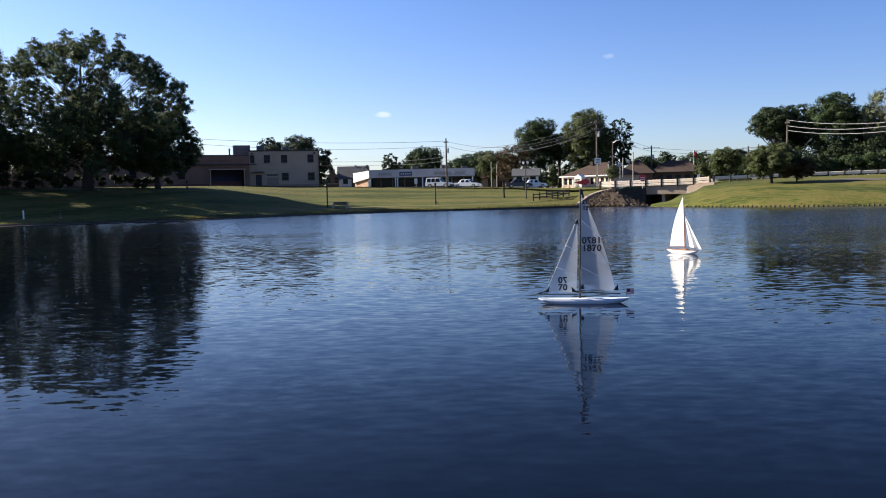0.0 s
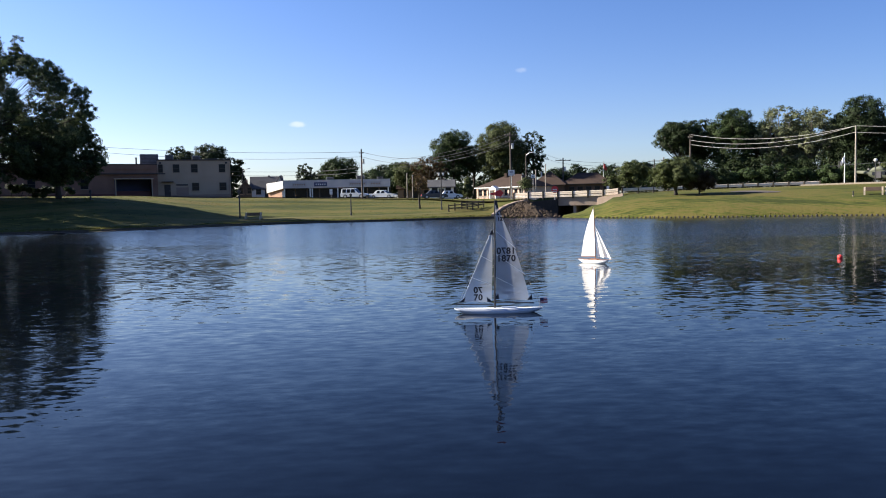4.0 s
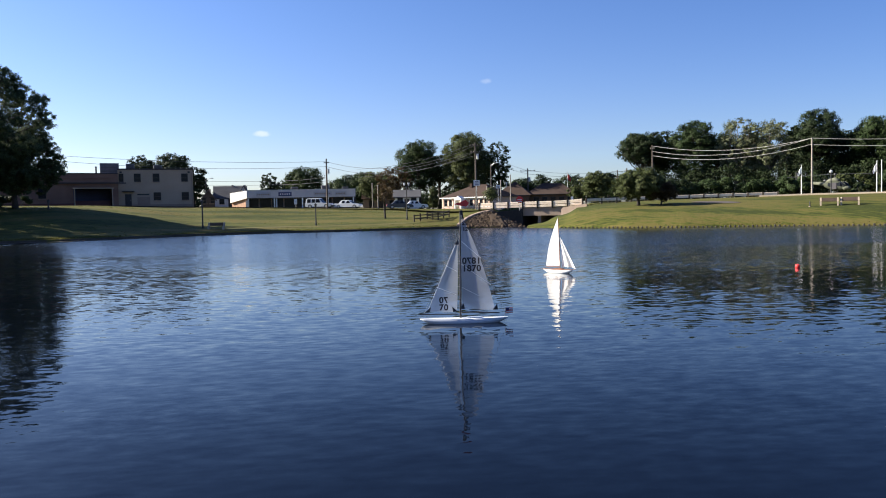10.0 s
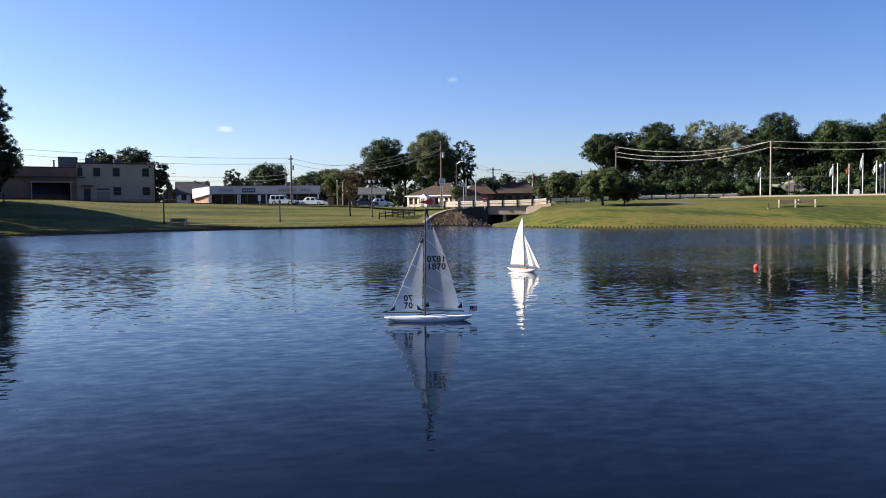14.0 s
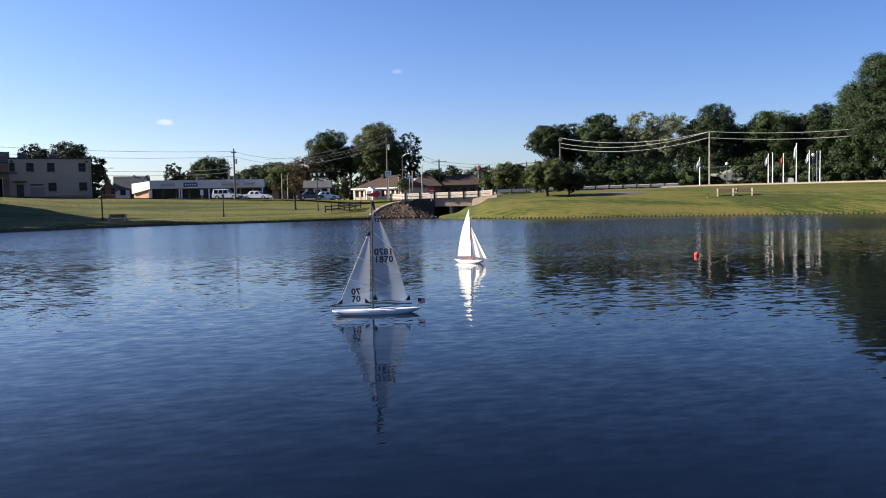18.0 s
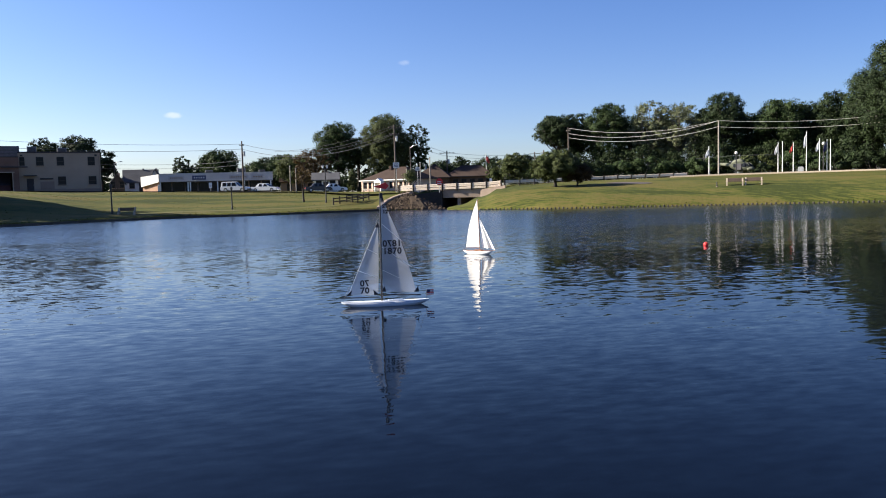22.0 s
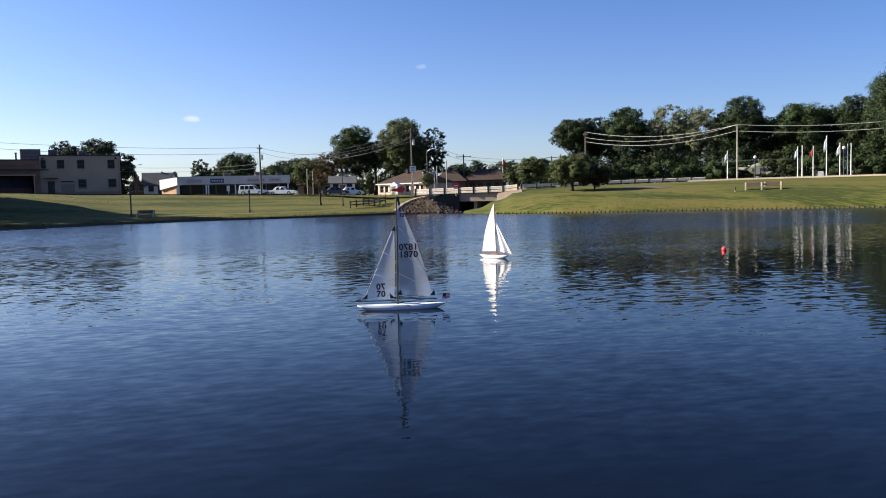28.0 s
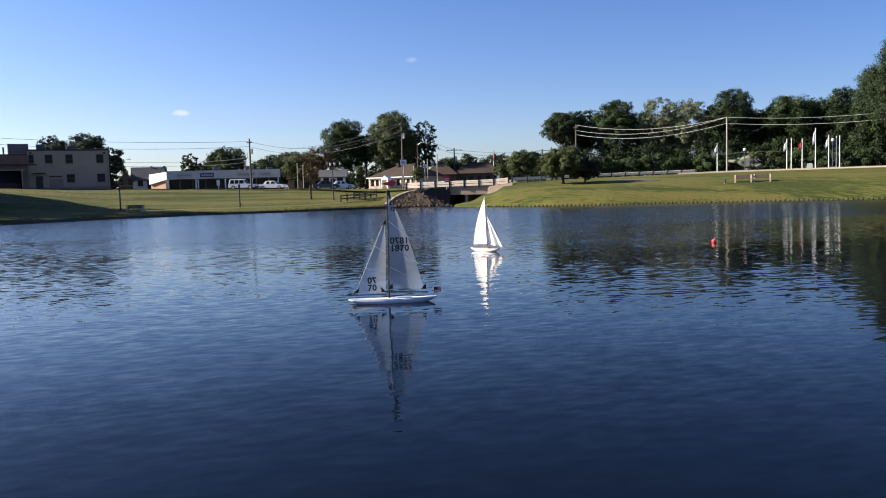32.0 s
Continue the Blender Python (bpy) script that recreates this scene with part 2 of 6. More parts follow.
POST_WOOD = material("grey_pole_wood", (0.10, 0.08, 0.065), (0.065, 0.052, 0.042), 0.9, 1.5, 16, 0.4)
PALE_POLE = material("pale_pole", (0.30, 0.265, 0.215), (0.23, 0.20, 0.165), 0.8, 1.5, 16, 0.3)
BENCH_WOOD = material("bench_slats", (0.072, 0.042, 0.028), (0.048, 0.03, 0.021), 0.75, 3, 24, 0.3, vary=0.15)
BENCH_CONCRETE = material("bench_end_concrete", (0.44, 0.36, 0.26), (0.36, 0.29, 0.21), 0.85, 3, 20, 0.3)
BLACK_METAL = material("black_metal", (0.018, 0.018, 0.018), (0.03, 0.028, 0.026), 0.5, 4, 30, 0.1)
DARK_STEEL = material("dark_steel", (0.08, 0.08, 0.08), (0.05, 0.05, 0.05), 0.5, 3, 20, 0.1, metal=0.6)
GALVANISED = material("galvanised_steel", (0.52, 0.52, 0.5), (0.4, 0.39, 0.37), 0.5, 2, 14, 0.1, metal=0.5)
RAIL_CREAM = material("cream_rail_paint", (0.84, 0.70, 0.54), (0.72, 0.59, 0.45), 0.7, 1.5, 14, 0.2)
WHITE_PAINT = material("white_paint", (0.74, 0.73, 0.70), (0.64, 0.63, 0.59), 0.6, 1.2, 10, 0.1)
STUCCO = material("beige_stucco", (0.44, 0.335, 0.24), (0.37, 0.28, 0.195), 0.9, 0.4, 6, 0.3, spec=0.1)
STUCCO_DIM = material("tan_block_wall", (0.31, 0.225, 0.17), (0.24, 0.17, 0.13), 0.9, 0.4, 6, 0.3, spec=0.1)
WING_BRICK = material("brown_brick_wall", (0.25, 0.150, 0.110), (0.18, 0.105, 0.08), 0.9, 0.5, 7, 0.4, spec=0.1)
BRICK_PALE = material("pale_brick", (0.46, 0.285, 0.19), (0.36, 0.21, 0.14), 0.9, 0.8, 9, 0.4)
ROOF_BROWN = material("brown_shingles", (0.062, 0.043, 0.034), (0.045, 0.032, 0.026), 0.95, 0.6, 7, 0.6, spec=0.1)
ROOF_GREY = material("grey_shingles", (0.10, 0.10, 0.105), (0.07, 0.07, 0.072), 0.95, 0.6, 7, 0.6, spec=0.1)
TRIM_DARK = material("dark_trim", (0.035, 0.028, 0.026), (0.05, 0.04, 0.036), 0.7, 2, 12, 0.1)
GLASS_DARK = material("dark_window_glass", (0.010, 0.012, 0.016), (0.016, 0.018, 0.022), 0.12, 1, 4, 0.0, spec=0.12)
HALL_WALL = material("dark_brown_siding", (0.13, 0.088, 0.068), (0.095, 0.064, 0.05), 0.9, 0.6, 8, 0.3, spec=0.1)
PEACH = material("pale_peach_paint", (0.74, 0.53, 0.41), (0.64, 0.44, 0.33), 0.85, 0.8, 9, 0.2, spec=0.1)
PATCH = material("worn_purple_grey_asphalt", (0.105, 0.088, 0.084), (0.07, 0.068, 0.06), 0.95, 0.5, 6, 0.5, spec=0.05)
INTERIOR = material("dim_interior", (0.03, 0.028, 0.035), (0.05, 0.045, 0.045), 0.9, 0.7, 5)
BLUE_PAINT = material("dark_blue_paint", (0.04, 0.055, 0.16), (0.035, 0.045, 0.12), 0.6, 1, 8)
SIGN_BLUE = material("sign_blue", (0.035, 0.05, 0.13), (0.03, 0.042, 0.105), 0.5, 2, 10)
MAROON = material("maroon_paint", (0.11, 0.03, 0.03), (0.08, 0.022, 0.022), 0.7, 1, 8)
RED_PAINT = material("red_paint", (0.62, 0.03, 0.03), (0.5, 0.025, 0.025), 0.5, 3, 12)
CAR_WHITE = material("white_car_paint", (0.80, 0.80, 0.79), (0.74, 0.74, 0.73), 0.25, 0.8, 5)
CAR_DARK = material("dark_car_paint", (0.03, 0.032, 0.04), (0.04, 0.042, 0.05), 0.25, 0.8, 5)
TYRE = material("tyre_rubber", (0.018, 0.018, 0.018), (0.03, 0.03, 0.03), 0.9, 5, 30)
# one olive paint in two copies: sunlit parts pale, shaded body dark
OLIVE_LIT = material("sunlit_olive_paint", (0.085, 0.09, 0.066), (0.15, 0.155, 0.115), 0.85, 1.2, 8, 0.1, spec=0.1)
OLIVE_SHADED = material("shaded_olive_paint", (0.035, 0.04, 0.026), (0.055, 0.06, 0.04), 0.7, 1.2, 8, 0.1, spec=0.2)
BARK = material("tree_bark", (0.040, 0.033, 0.026), (0.025, 0.020, 0.016), 0.95, 1.5, 10, 1.0)
BARK_PALE = material("pale_bark", (0.20, 0.17, 0.13), (0.12, 0.10, 0.08), 0.95, 1.5, 10, 0.8)
LEAF_DARK = material("dark_maple_leaves", (0.017, 0.028, 0.0105), (0.030, 0.044, 0.0165), 0.62, 0.35, 3, vary=0.5, leaf=0.18, spec=0.12)
LEAF_MAPLE = material("maple_leaves", (0.046, 0.066, 0.029), (0.078, 0.100, 0.044), 0.6, 0.35, 3, vary=0.5, leaf=0.32, spec=0.12)
LEAF_GREEN = material("green_leaves", (0.022, 0.039, 0.0125), (0.040, 0.058, 0.0190), 0.62, 0.3, 3, vary=0.5, leaf=0.18, spec=0.12)
LEAF_OLIVE = material("olive_leaves", (0.050, 0.066, 0.021), (0.082, 0.091, 0.034), 0.62, 0.3, 3, vary=0.5, leaf=0.18, spec=0.12)
LEAF_PALE = material("yellowing_leaves", (0.098, 0.114, 0.056), (0.150, 0.158, 0.084), 0.62, 0.3, 3, vary=0.5, leaf=0.18, spec=0.12)
LEAF_RUST = material("rusty_leaves", (0.0432, 0.0288, 0.0144), (0.0648, 0.0446, 0.0180), 0.62, 0.5, 3, vary=0.5, leaf=0.25, spec=0.12)


# ---- building blocks ----
class Shape:
    """Collects vertices and faces of one mesh."""

    def __init__(self):
        self.v, self.f = [], []

    def add(self, verts, faces):
        k = len(self.v)
        self.v += [tuple(p) for p in verts]
        self.f += [tuple(i + k for i in f) for f in faces]
        return self

    def box(self, x0, x1, y0, y1, z0, z1, m=None, bevel=0.0):
        if bevel:
            b = bevel
            ring = [(x0 + b, y0), (x1 - b, y0), (x1, y0 + b), (x1, y1 - b), (x1 - b, y1), (x0 + b, y1), (x0, y1 - b), (x0, y0 + b)]
            return self.loft([[(x, y, z) for x, y in ring] for z in (z0, z1)], m)
        p = [Vector((x, y, z)) for z in (z0, z1) for x, y in ((x0, y0), (x1, y0), (x1, y1), (x0, y1))]
        return self.add([m @ q for q in p] if m else p, [(0, 3, 2, 1), (4, 5, 6, 7), (0, 1, 5, 4), (1, 2, 6, 5), (2, 3, 7, 6), (3, 0, 4, 7)])

    def loft(self, rings, m=None, caps=True):
        """Joins rings of equally many points, in order, and closes the ends."""
        n = len(rings[0])
        pts = [Vector(p) for r in rings for p in r]
        faces = [(r * n + i, r * n + (i + 1) % n, (r + 1) * n + (i + 1) % n, (r + 1) * n + i) for r in range(len(rings) - 1) for i in range(n)]
        if caps:
            faces += [tuple(reversed(range(n))), tuple(range((len(rings) - 1) * n, len(rings) * n))]
        return self.add([m @ q for q in pts] if m else pts, faces)

    def tube(self, points, radii, n=6, caps=True):
        """A round tube along points."""
        points = [Vector(p) for p in points]
        radii = [radii] * len(points) if isinstance(radii, (int, float)) else radii
        rings = []
        for i, (p, r) in enumerate(zip(points, radii)):
            d = (points[min(i + 1, len(points) - 1)] - points[max(i - 1, 0)]).normalized()
            u = d.cross(Vector((0, 0, 1)) if abs(d.z) < 0.9 else Vector((1, 0, 0))).normalized()
            w = d.cross(u)
            rings.append([p + r * (math.cos(2 * math.pi * k / n) * u + math.sin(2 * math.pi * k / n) * w) for k in range(n)])
        return self.loft(rings, None, caps)

    def ball(self, c, rx, ry=None, rz=None, n=10, k=6):
        ry, rz = ry or rx, rz or rx
        rings = []
        for i in range(1, k):
            a = math.pi * i / k
            rings.append([(c[0] + rx * math.sin(a) * math.cos(2 * math.pi * j / n), c[1] + ry * math.sin(a) * math.sin(2 * math.pi * j / n), c[2] - rz * math.cos(a)) for j in range(n)])
        return self.loft(rings)

    def prism(self, outline, y0, y1, m=None):
        """An outline in x and z, pushed from y0 to y1."""
        return self.loft([[(x, y0, z) for x, z in outline], [(x, y1, z) for x, z in outline]], m)

    def mesh(self, name, mat, smooth=False):
        me = bpy.data.meshes.new(name)
        me.from_pydata(self.v, [], self.f)
        bm = bmesh.new()
        bm.from_mesh(me)
        bmesh.ops.recalc_face_normals(bm, faces=bm.faces)
        bm.to_mesh(me)
        bm.free()
        if mat:
            me.materials.append(mat)
        if smooth:
            me.polygons.foreach_set("use_smooth", [True] * len(me.polygons))
        return me


def part(name, shape, mat, parent=None, label="", smooth=False, at=None):
    """One mesh object under a thing or a part; shape is a Shape or a ready mesh."""
    ob = new(name, shape if isinstance(shape, bpy.types.Mesh) else shape.mesh(name, mat, smooth))
    if parent:
        ob.parent = parent
    if at:
        ob.matrix_basis = at
    return tagged(ob, label)


def thing(name, m, label, category, group="", kind=""):
    """An empty at a thing's base, which carries its parts."""
    ob = new(name)
    ob.empty_display_size = 0.3
    ob.matrix_world = m
    return tagged(ob, label, category, group, kind)


def curve(x, table):
    """Smooth reading of a table of (x, value) pairs."""
    return float(np.interp(x, [t[0] for t in table], [t[1] for t in table]))


# ---- the lie of the land: bearings from the landing stage, distances in metres ----
SHORE = [(-180, 60), (-60, 66), (-45, 72), (-30, 79), (-18, 78.5), (-12.4, 84), (-9, 88), (-3, 91), (3, 91.5), (9, 96), (10, 97), (12.8, 98), (14.5, 93),
         (15.6, 91), (17.2, 88), (18.5, 86), (22, 83), (25.6, 82), (33, 83), (45, 84), (60, 80), (180, 60)]
OFFSETS = [0, 2, 4.5, 6, 9, 13, 18, 24, 30, 36, 42, 50]
BANK = {
    -180: [.2, .4, .5, .6, 1.0, 1.6, 2.4, 3.2, 3.7, 3.9, 4.0, 4.0],
    -26: [.2, .4, .5, .6, 1.0, 1.6, 2.4, 3.2, 3.75, 4.0, 4.1, 4.2],
    -17: [.2, .38, .5, .6, 1.0, 1.6, 2.4, 3.1, 3.6, 3.8, 3.95, 4.1],
    -9: [.2, .4, .55, .62, .85, 1.25, 1.8, 2.4, 2.95, 3.3, 3.5, 3.65],
    3: [.2, .4, .55, .62, .85, 1.2, 1.6, 2.05, 2.45, 2.7, 2.88, 3.0],
    9.3: [.2, .45, .65, .8, 1.2, 1.5, 1.8, 2.1, 2.3, 2.45, 2.55, 2.6],
    10.4: [.06, .45, .9, 1.2, 1.6, 1.9, 2.1, 2.25, 2.4, 2.5, 2.55, 2.6],
    12.2: [.06, .35, .9, 1.3, 2.0, 2.3, 2.3, 2.3, 2.35, 2.4, 2.5, 2.6],
    13.0: [.03, .2, .5, .7, .9, .4, -.5, -.6, -.6, 1.5, 2.5, 2.6],
    13.3: [-.5, -.5, -.5, -.5, -.5, -.6, -.6, -.6, -.6, 1.2, 2.5, 2.6],
    14.45: [-.5, -.5, -.5, -.5, -.5, -.6, -.6, -.6, -.6, 1.2, 2.5, 2.6],
    14.7: [.08, .14, .18, .1, -.3, -.6, -.6, -.6, -.6, 1.2, 2.5, 2.7],
    15.6: [.12, .26, .42, .45, .3, -.5, -.6, -.6, -.6, 1.2, 2.5, 2.7],
    17.2: [.2, .6, 1.0, 1.2, 1.4, 1.0, -.3, -.6, .2, 1.8, 2.7, 2.8],
    18.4: [.07, .8, 1.3, 1.6, 1.95, 2.2, 2.3, 2.3, 2.5, 2.8, 2.85, 2.9],
    20: [.07, .9, 1.4, 1.7, 2.15, 2.45, 2.65, 2.75, 2.85, 2.95, 3.0, 3.0],
    24: [.07, .85, 1.35, 1.65, 2.05, 2.4, 2.65, 2.85, 3.05, 3.15, 3.2, 3.2],
    35: [.07, .8, 1.3, 1.6, 2.0, 2.4, 2.75, 3.05, 3.3, 3.45, 3.5, 3.5],
    180: [.07, .8, 1.3, 1.6, 2.0, 2.4, 2.75, 3.05, 3.25, 3.4, 3.4, 3.4],
}
BANK_AZ = sorted(BANK)


def shore(az):
    return curve(az, SHORE)


def ground_z(az, d):
    """The height of the land at a bearing and a distance past the far shore."""
    off = max(d - shore(az), 0)
    k = int(np.clip(np.searchsorted(BANK_AZ, az) - 1, 0, len(BANK_AZ) - 2))
    a, b = BANK_AZ[k], BANK_AZ[k + 1]
    w = min(max((az - a) / (b - a), 0), 1)
    w = w * w * (3 - 2 * w)
    z = float((1 - w) * np.interp(off, OFFSETS, BANK[a]) + w * np.interp(off, OFFSETS, BANK[b]))
    if off > 1 and z > 0.1:
        p = bearing(az) * d
        z += 0.07 * noise.noise((p.x * 0.1, p.y * 0.1, 3.1)) + 0.02 * noise.noise((p.x * 0.4, p.y * 0.4, 7.7))
    return z


def spot(az, d, lift=0.0, z=None):
    p = bearing(az) * d
    return Vector((p.x, p.y, (ground_z(az, d) if z is None else z) + lift))


def stand(az, d, turn=0.0, lift=0.0, z=None):
    """A pose on the land whose x points right across the view, y away from the landing; turned by so many degrees."""
    p = spot(az, d, lift, z)
    return pose(p.x, p.y, p.z, 0, 0, -az + turn)


# ---- ground, water ----
def build_ground():
    azs = [-180, -165, -150, -135, -120, -108, -100, -96] + [-94 + 1.4 * i for i in range(35)] + [-45 + 0.35 * i for i in range(286)] + [56.2 + 1.4 * i for i in range(28)] + [96, 100, 108, 120, 135, 150, 165, 180]
    inner = [0.012, 0.022, 0.029, 0.036, 0.045, 0.058, 0.08, 0.12, 0.18, 0.26, 0.36, 0.5, 0.7, 0.85, 0.95]
    bed = lambda y: 0.35 - 1.65 * (lambda u: u * u * (3 - 2 * u))(min(max((y - 2.0) / 2.4, 0), 1))          # the near bank runs straight
    outer = OFFSETS[1:] + [58, 70, 90, 130, 250, 600, 1500, 3500]
    outer = sorted(set(outer + [1, 3.2, 5.2, 7.5, 11, 15.5, 21, 27, 33, 39, 46]))
    verts, faces = [], []
    for az in azs:
        r, u = shore(az), bearing(az)
        col = []
        for q in inner:
            p = u * (r * q)
            col.append((p.x, p.y, bed(p.y)))
        lip = u * (r - 0.12)
        col.append((lip.x, lip.y, max(bed(lip.y), -0.7)))
        for off in [0] + outer:
            p = u * (r + off)
            col.append((p.x, p.y, ground_z(az, r + off)))
        verts.append(col)
    n = len(verts[0])
    flat = [p for col in verts for p in col]
    for i in range(len(verts) - 1):
        for j in range(n - 1):
            faces.append((i * n + j, (i + 1) * n + j, (i + 1) * n + j + 1, i * n + j + 1))
    flat.append((0.0, 0.0, 0.35))
    for i in range(len(verts) - 1):
        faces.append((len(flat) - 1, (i + 1) * n, i * n))
    me = bpy.data.meshes.new("ground")
    me.from_pydata(flat, [], faces)
    me.materials.append(GRASS)
    me.polygons.foreach_set("use_smooth", [True] * len(me.polygons))
    tagged(new("ground", me), "mown grass banks, green with dry patches, sloping to the pond", "ground", "", "structure")


build_ground()
pond = Shape()
pond.add([(-130, 2.2, 0), (130, 2.2, 0), (130, 100, 0), (60, 135, 0), (-60, 135, 0), (-130, 100, 0)], [(0, 1, 2, 3, 4, 5)])
tagged(part("water", pond, WATER), "dark blue pond water ruffled by small ripples", "water", "", "structure")



def grass_tufts():
    """Upright blades and tufts scattered over the banks, thicker along the crest and the waterline."""
    rng = np.random.default_rng(9)
    n = 52000
    az = rng.uniform(-33, 48, n)
    off = np.where(rng.random(n) < .25, rng.uniform(0.1, 2.5, n), rng.uniform(1, 38, n))
    co, keep = [], 0
    for a, o in zip(az, off):
        if 9.6 < a < 14.6 and o < 14 or (1.4 < o < 22 and rng.random() < (.90 if a < 9 else .96)) or (a > 14 and (o > .7 or rng.random() < .7)):
            continue
        d = shore(a) + o
        z = ground_z(a, d)
        if z < 0.05 or (13 < a < 18.2 and o > 7):
            continue
        p = bearing(a) * d
        # tufts gather in patches
        if noise.noise((p.x * .25, p.y * .25, 1.3)) < rng.uniform(-.5, .25):
            continue
        h = rng.uniform(.015, .04) * (2.2 if o < 1.2 else 1.7 if a < 9 and o < 22 else 1)
        t, w = rng.uniform(0, 6.28), rng.uniform(.04, .12)
        dx, dy = math.cos(t) * w, math.sin(t) * w
        co += [(p.x - dx, p.y - dy, z - .03), (p.x + dx, p.y + dy, z - .03), (p.x + dx * .5 + rng.uniform(-.05, .05), p.y + dy * .5, z + h), (p.x - dx * .6, p.y - dy * .6, z + h * .8)]
        keep += 1
    me = bpy.data.meshes.new("grass")
    me.vertices.add(4 * keep)
    me.vertices.foreach_set("co", np.array(co).ravel())
    me.loops.add(4 * keep)
    me.loops.foreach_set("vertex_index", np.arange(4 * keep))
    me.polygons.add(keep)
    me.polygons.foreach_set("loop_start", np.arange(keep) * 4)
    me.update(calc_edges=True)
    me.materials.append(TUFT)
    tagged(new("grass", me), "short green and straw-coloured grass tufts on the banks", "grass", "", "stuff")


TUFT = material("grass_blades", (0.055, 0.074, 0.017), (0.11, 0.098, 0.031), 0.9, 0.15, 1.2, vary=0.25, leaf=0.5, spec=0.1)
grass_tufts()


def ribbon(name, table, width, lift, mat, label, category, step=0.5, kind="structure", fixed=None, taper=False):
    """A strip laid along the land through (bearing, distance) pairs."""
    s, cols = Shape(), []
    az = table[0][0]
    while az <= table[-1][0] + 1e-6:
        d = curve(az, table)
        row = []
        u = (az - table[0][0]) / (table[-1][0] - table[0][0])
        wide = width * (math.sin(math.pi * min(max(u, .02), .98)) ** .6 * (1 + .25 * noise.noise((az * 1.7, 0, 5))) if taper else 1)
        for k in (-1, -0.33, 0.33, 1):
            dd = d + k * wide / 2
            z = (curve(az, fixed) if fixed else ground_z(az, dd)) + lift
            row.append(spot(az, dd, 0, z))
        cols.append(row)
        az += step
    n = 4
    for c in cols:
        s.v += [tuple(p) for p in c]
    for i in range(len(cols) - 1):
        for j in range(n - 1):
            s.f.append((i * n + j, (i + 1) * n + j, (i + 1) * n + j + 1, i * n + j + 1))
    return tagged(part(name, s, mat), label, category, "", kind)


ROAD = [(-60, 140), (-30, 132), (-17, 128), (-9, 133), (0, 134), (5, 128), (9, 117), (12, 111), (15, 109.5), (18, 110.5), (22, 117), (28, 121), (36, 125), (45, 128), (60, 140)]
ROAD_Z = [(-60, 4.1), (-26, 4.15), (-17, 4.0), (-9, 3.6), (0, 3.08), (6, 2.72), (10, 2.5), (13, 2.42), (17.3, 2.45), (19, 2.85), (22, 3.08), (28, 3.35), (36, 3.5), (45, 3.45), (60, 3.4)]
ribbon("road", ROAD, 7.0, 0.06, ASPHALT, "grey asphalt street running along the top of the bank", "road", 0.4, fixed=ROAD_Z)
ribbon("footpath", [(-11, 90.6), (-9, 93.3), (-3, 96.5), (3, 97), (7, 100.5)], 2.2, 0.03, DIRT, "worn pale dirt footpath along the foot of the bank", "path", 0.4)


# ---- trees ----
def leaf_mesh(name, centres, size, mat, rng, facing=None):
    """Many small leaf sprays, each a folded diamond of two triangles."""
    n = len(centres)
    facing = rng.normal(size=(n, 3)) if facing is None else facing
    a = np.cross(facing, rng.normal(size=(n, 3)))
    a /= np.linalg.norm(a, axis=1)[:, None]
    b = np.cross(facing, a)
    b /= np.linalg.norm(b, axis=1)[:, None]
    s = size * rng.uniform(0.6, 1.4, (n, 1))
    v = np.stack([centres - a * s, centres + b * s * 0.55, centres + a * s, centres - b * s * 0.55], 1).reshape(-1, 3)
    me = bpy.data.meshes.new(name)
    me.vertices.add(4 * n)
    me.vertices.foreach_set("co", v.ravel())
    me.loops.add(4 * n)
    me.loops.foreach_set("vertex_index", np.arange(4 * n))
    me.polygons.add(n)
    me.polygons.foreach_set("loop_start", np.arange(n) * 4)
    me.update(calc_edges=True)
    me.materials.append(mat)
    return me


def leaf_balls(pts, k, spread, rng, heart):
    """k leaves round every clump centre: on ragged little domes, facing outwards. Returns places and facings."""
    n = len(pts) * k
    d = rng.normal(size=(n, 3))
    d[:, 2] += 0.35
    d /= np.linalg.norm(d, axis=1)[:, None]
    r = (spread * rng.uniform(0.75, 1.5, len(pts))).repeat(k)[:, None] * rng.uniform(0.35, 1.0, (n, 1)) ** 0.4
    r *= 1 + 0.35 * (rng.random((n, 1)) < 0.08)
    c = np.repeat(pts, k, 0) + d * r * np.array([1, 1, 0.7])
    out = c - heart
    out /= np.linalg.norm(out, axis=1)[:, None] + 1e-6
    return c, d + 0.7 * out + 0.45 * rng.normal(size=(n, 3))


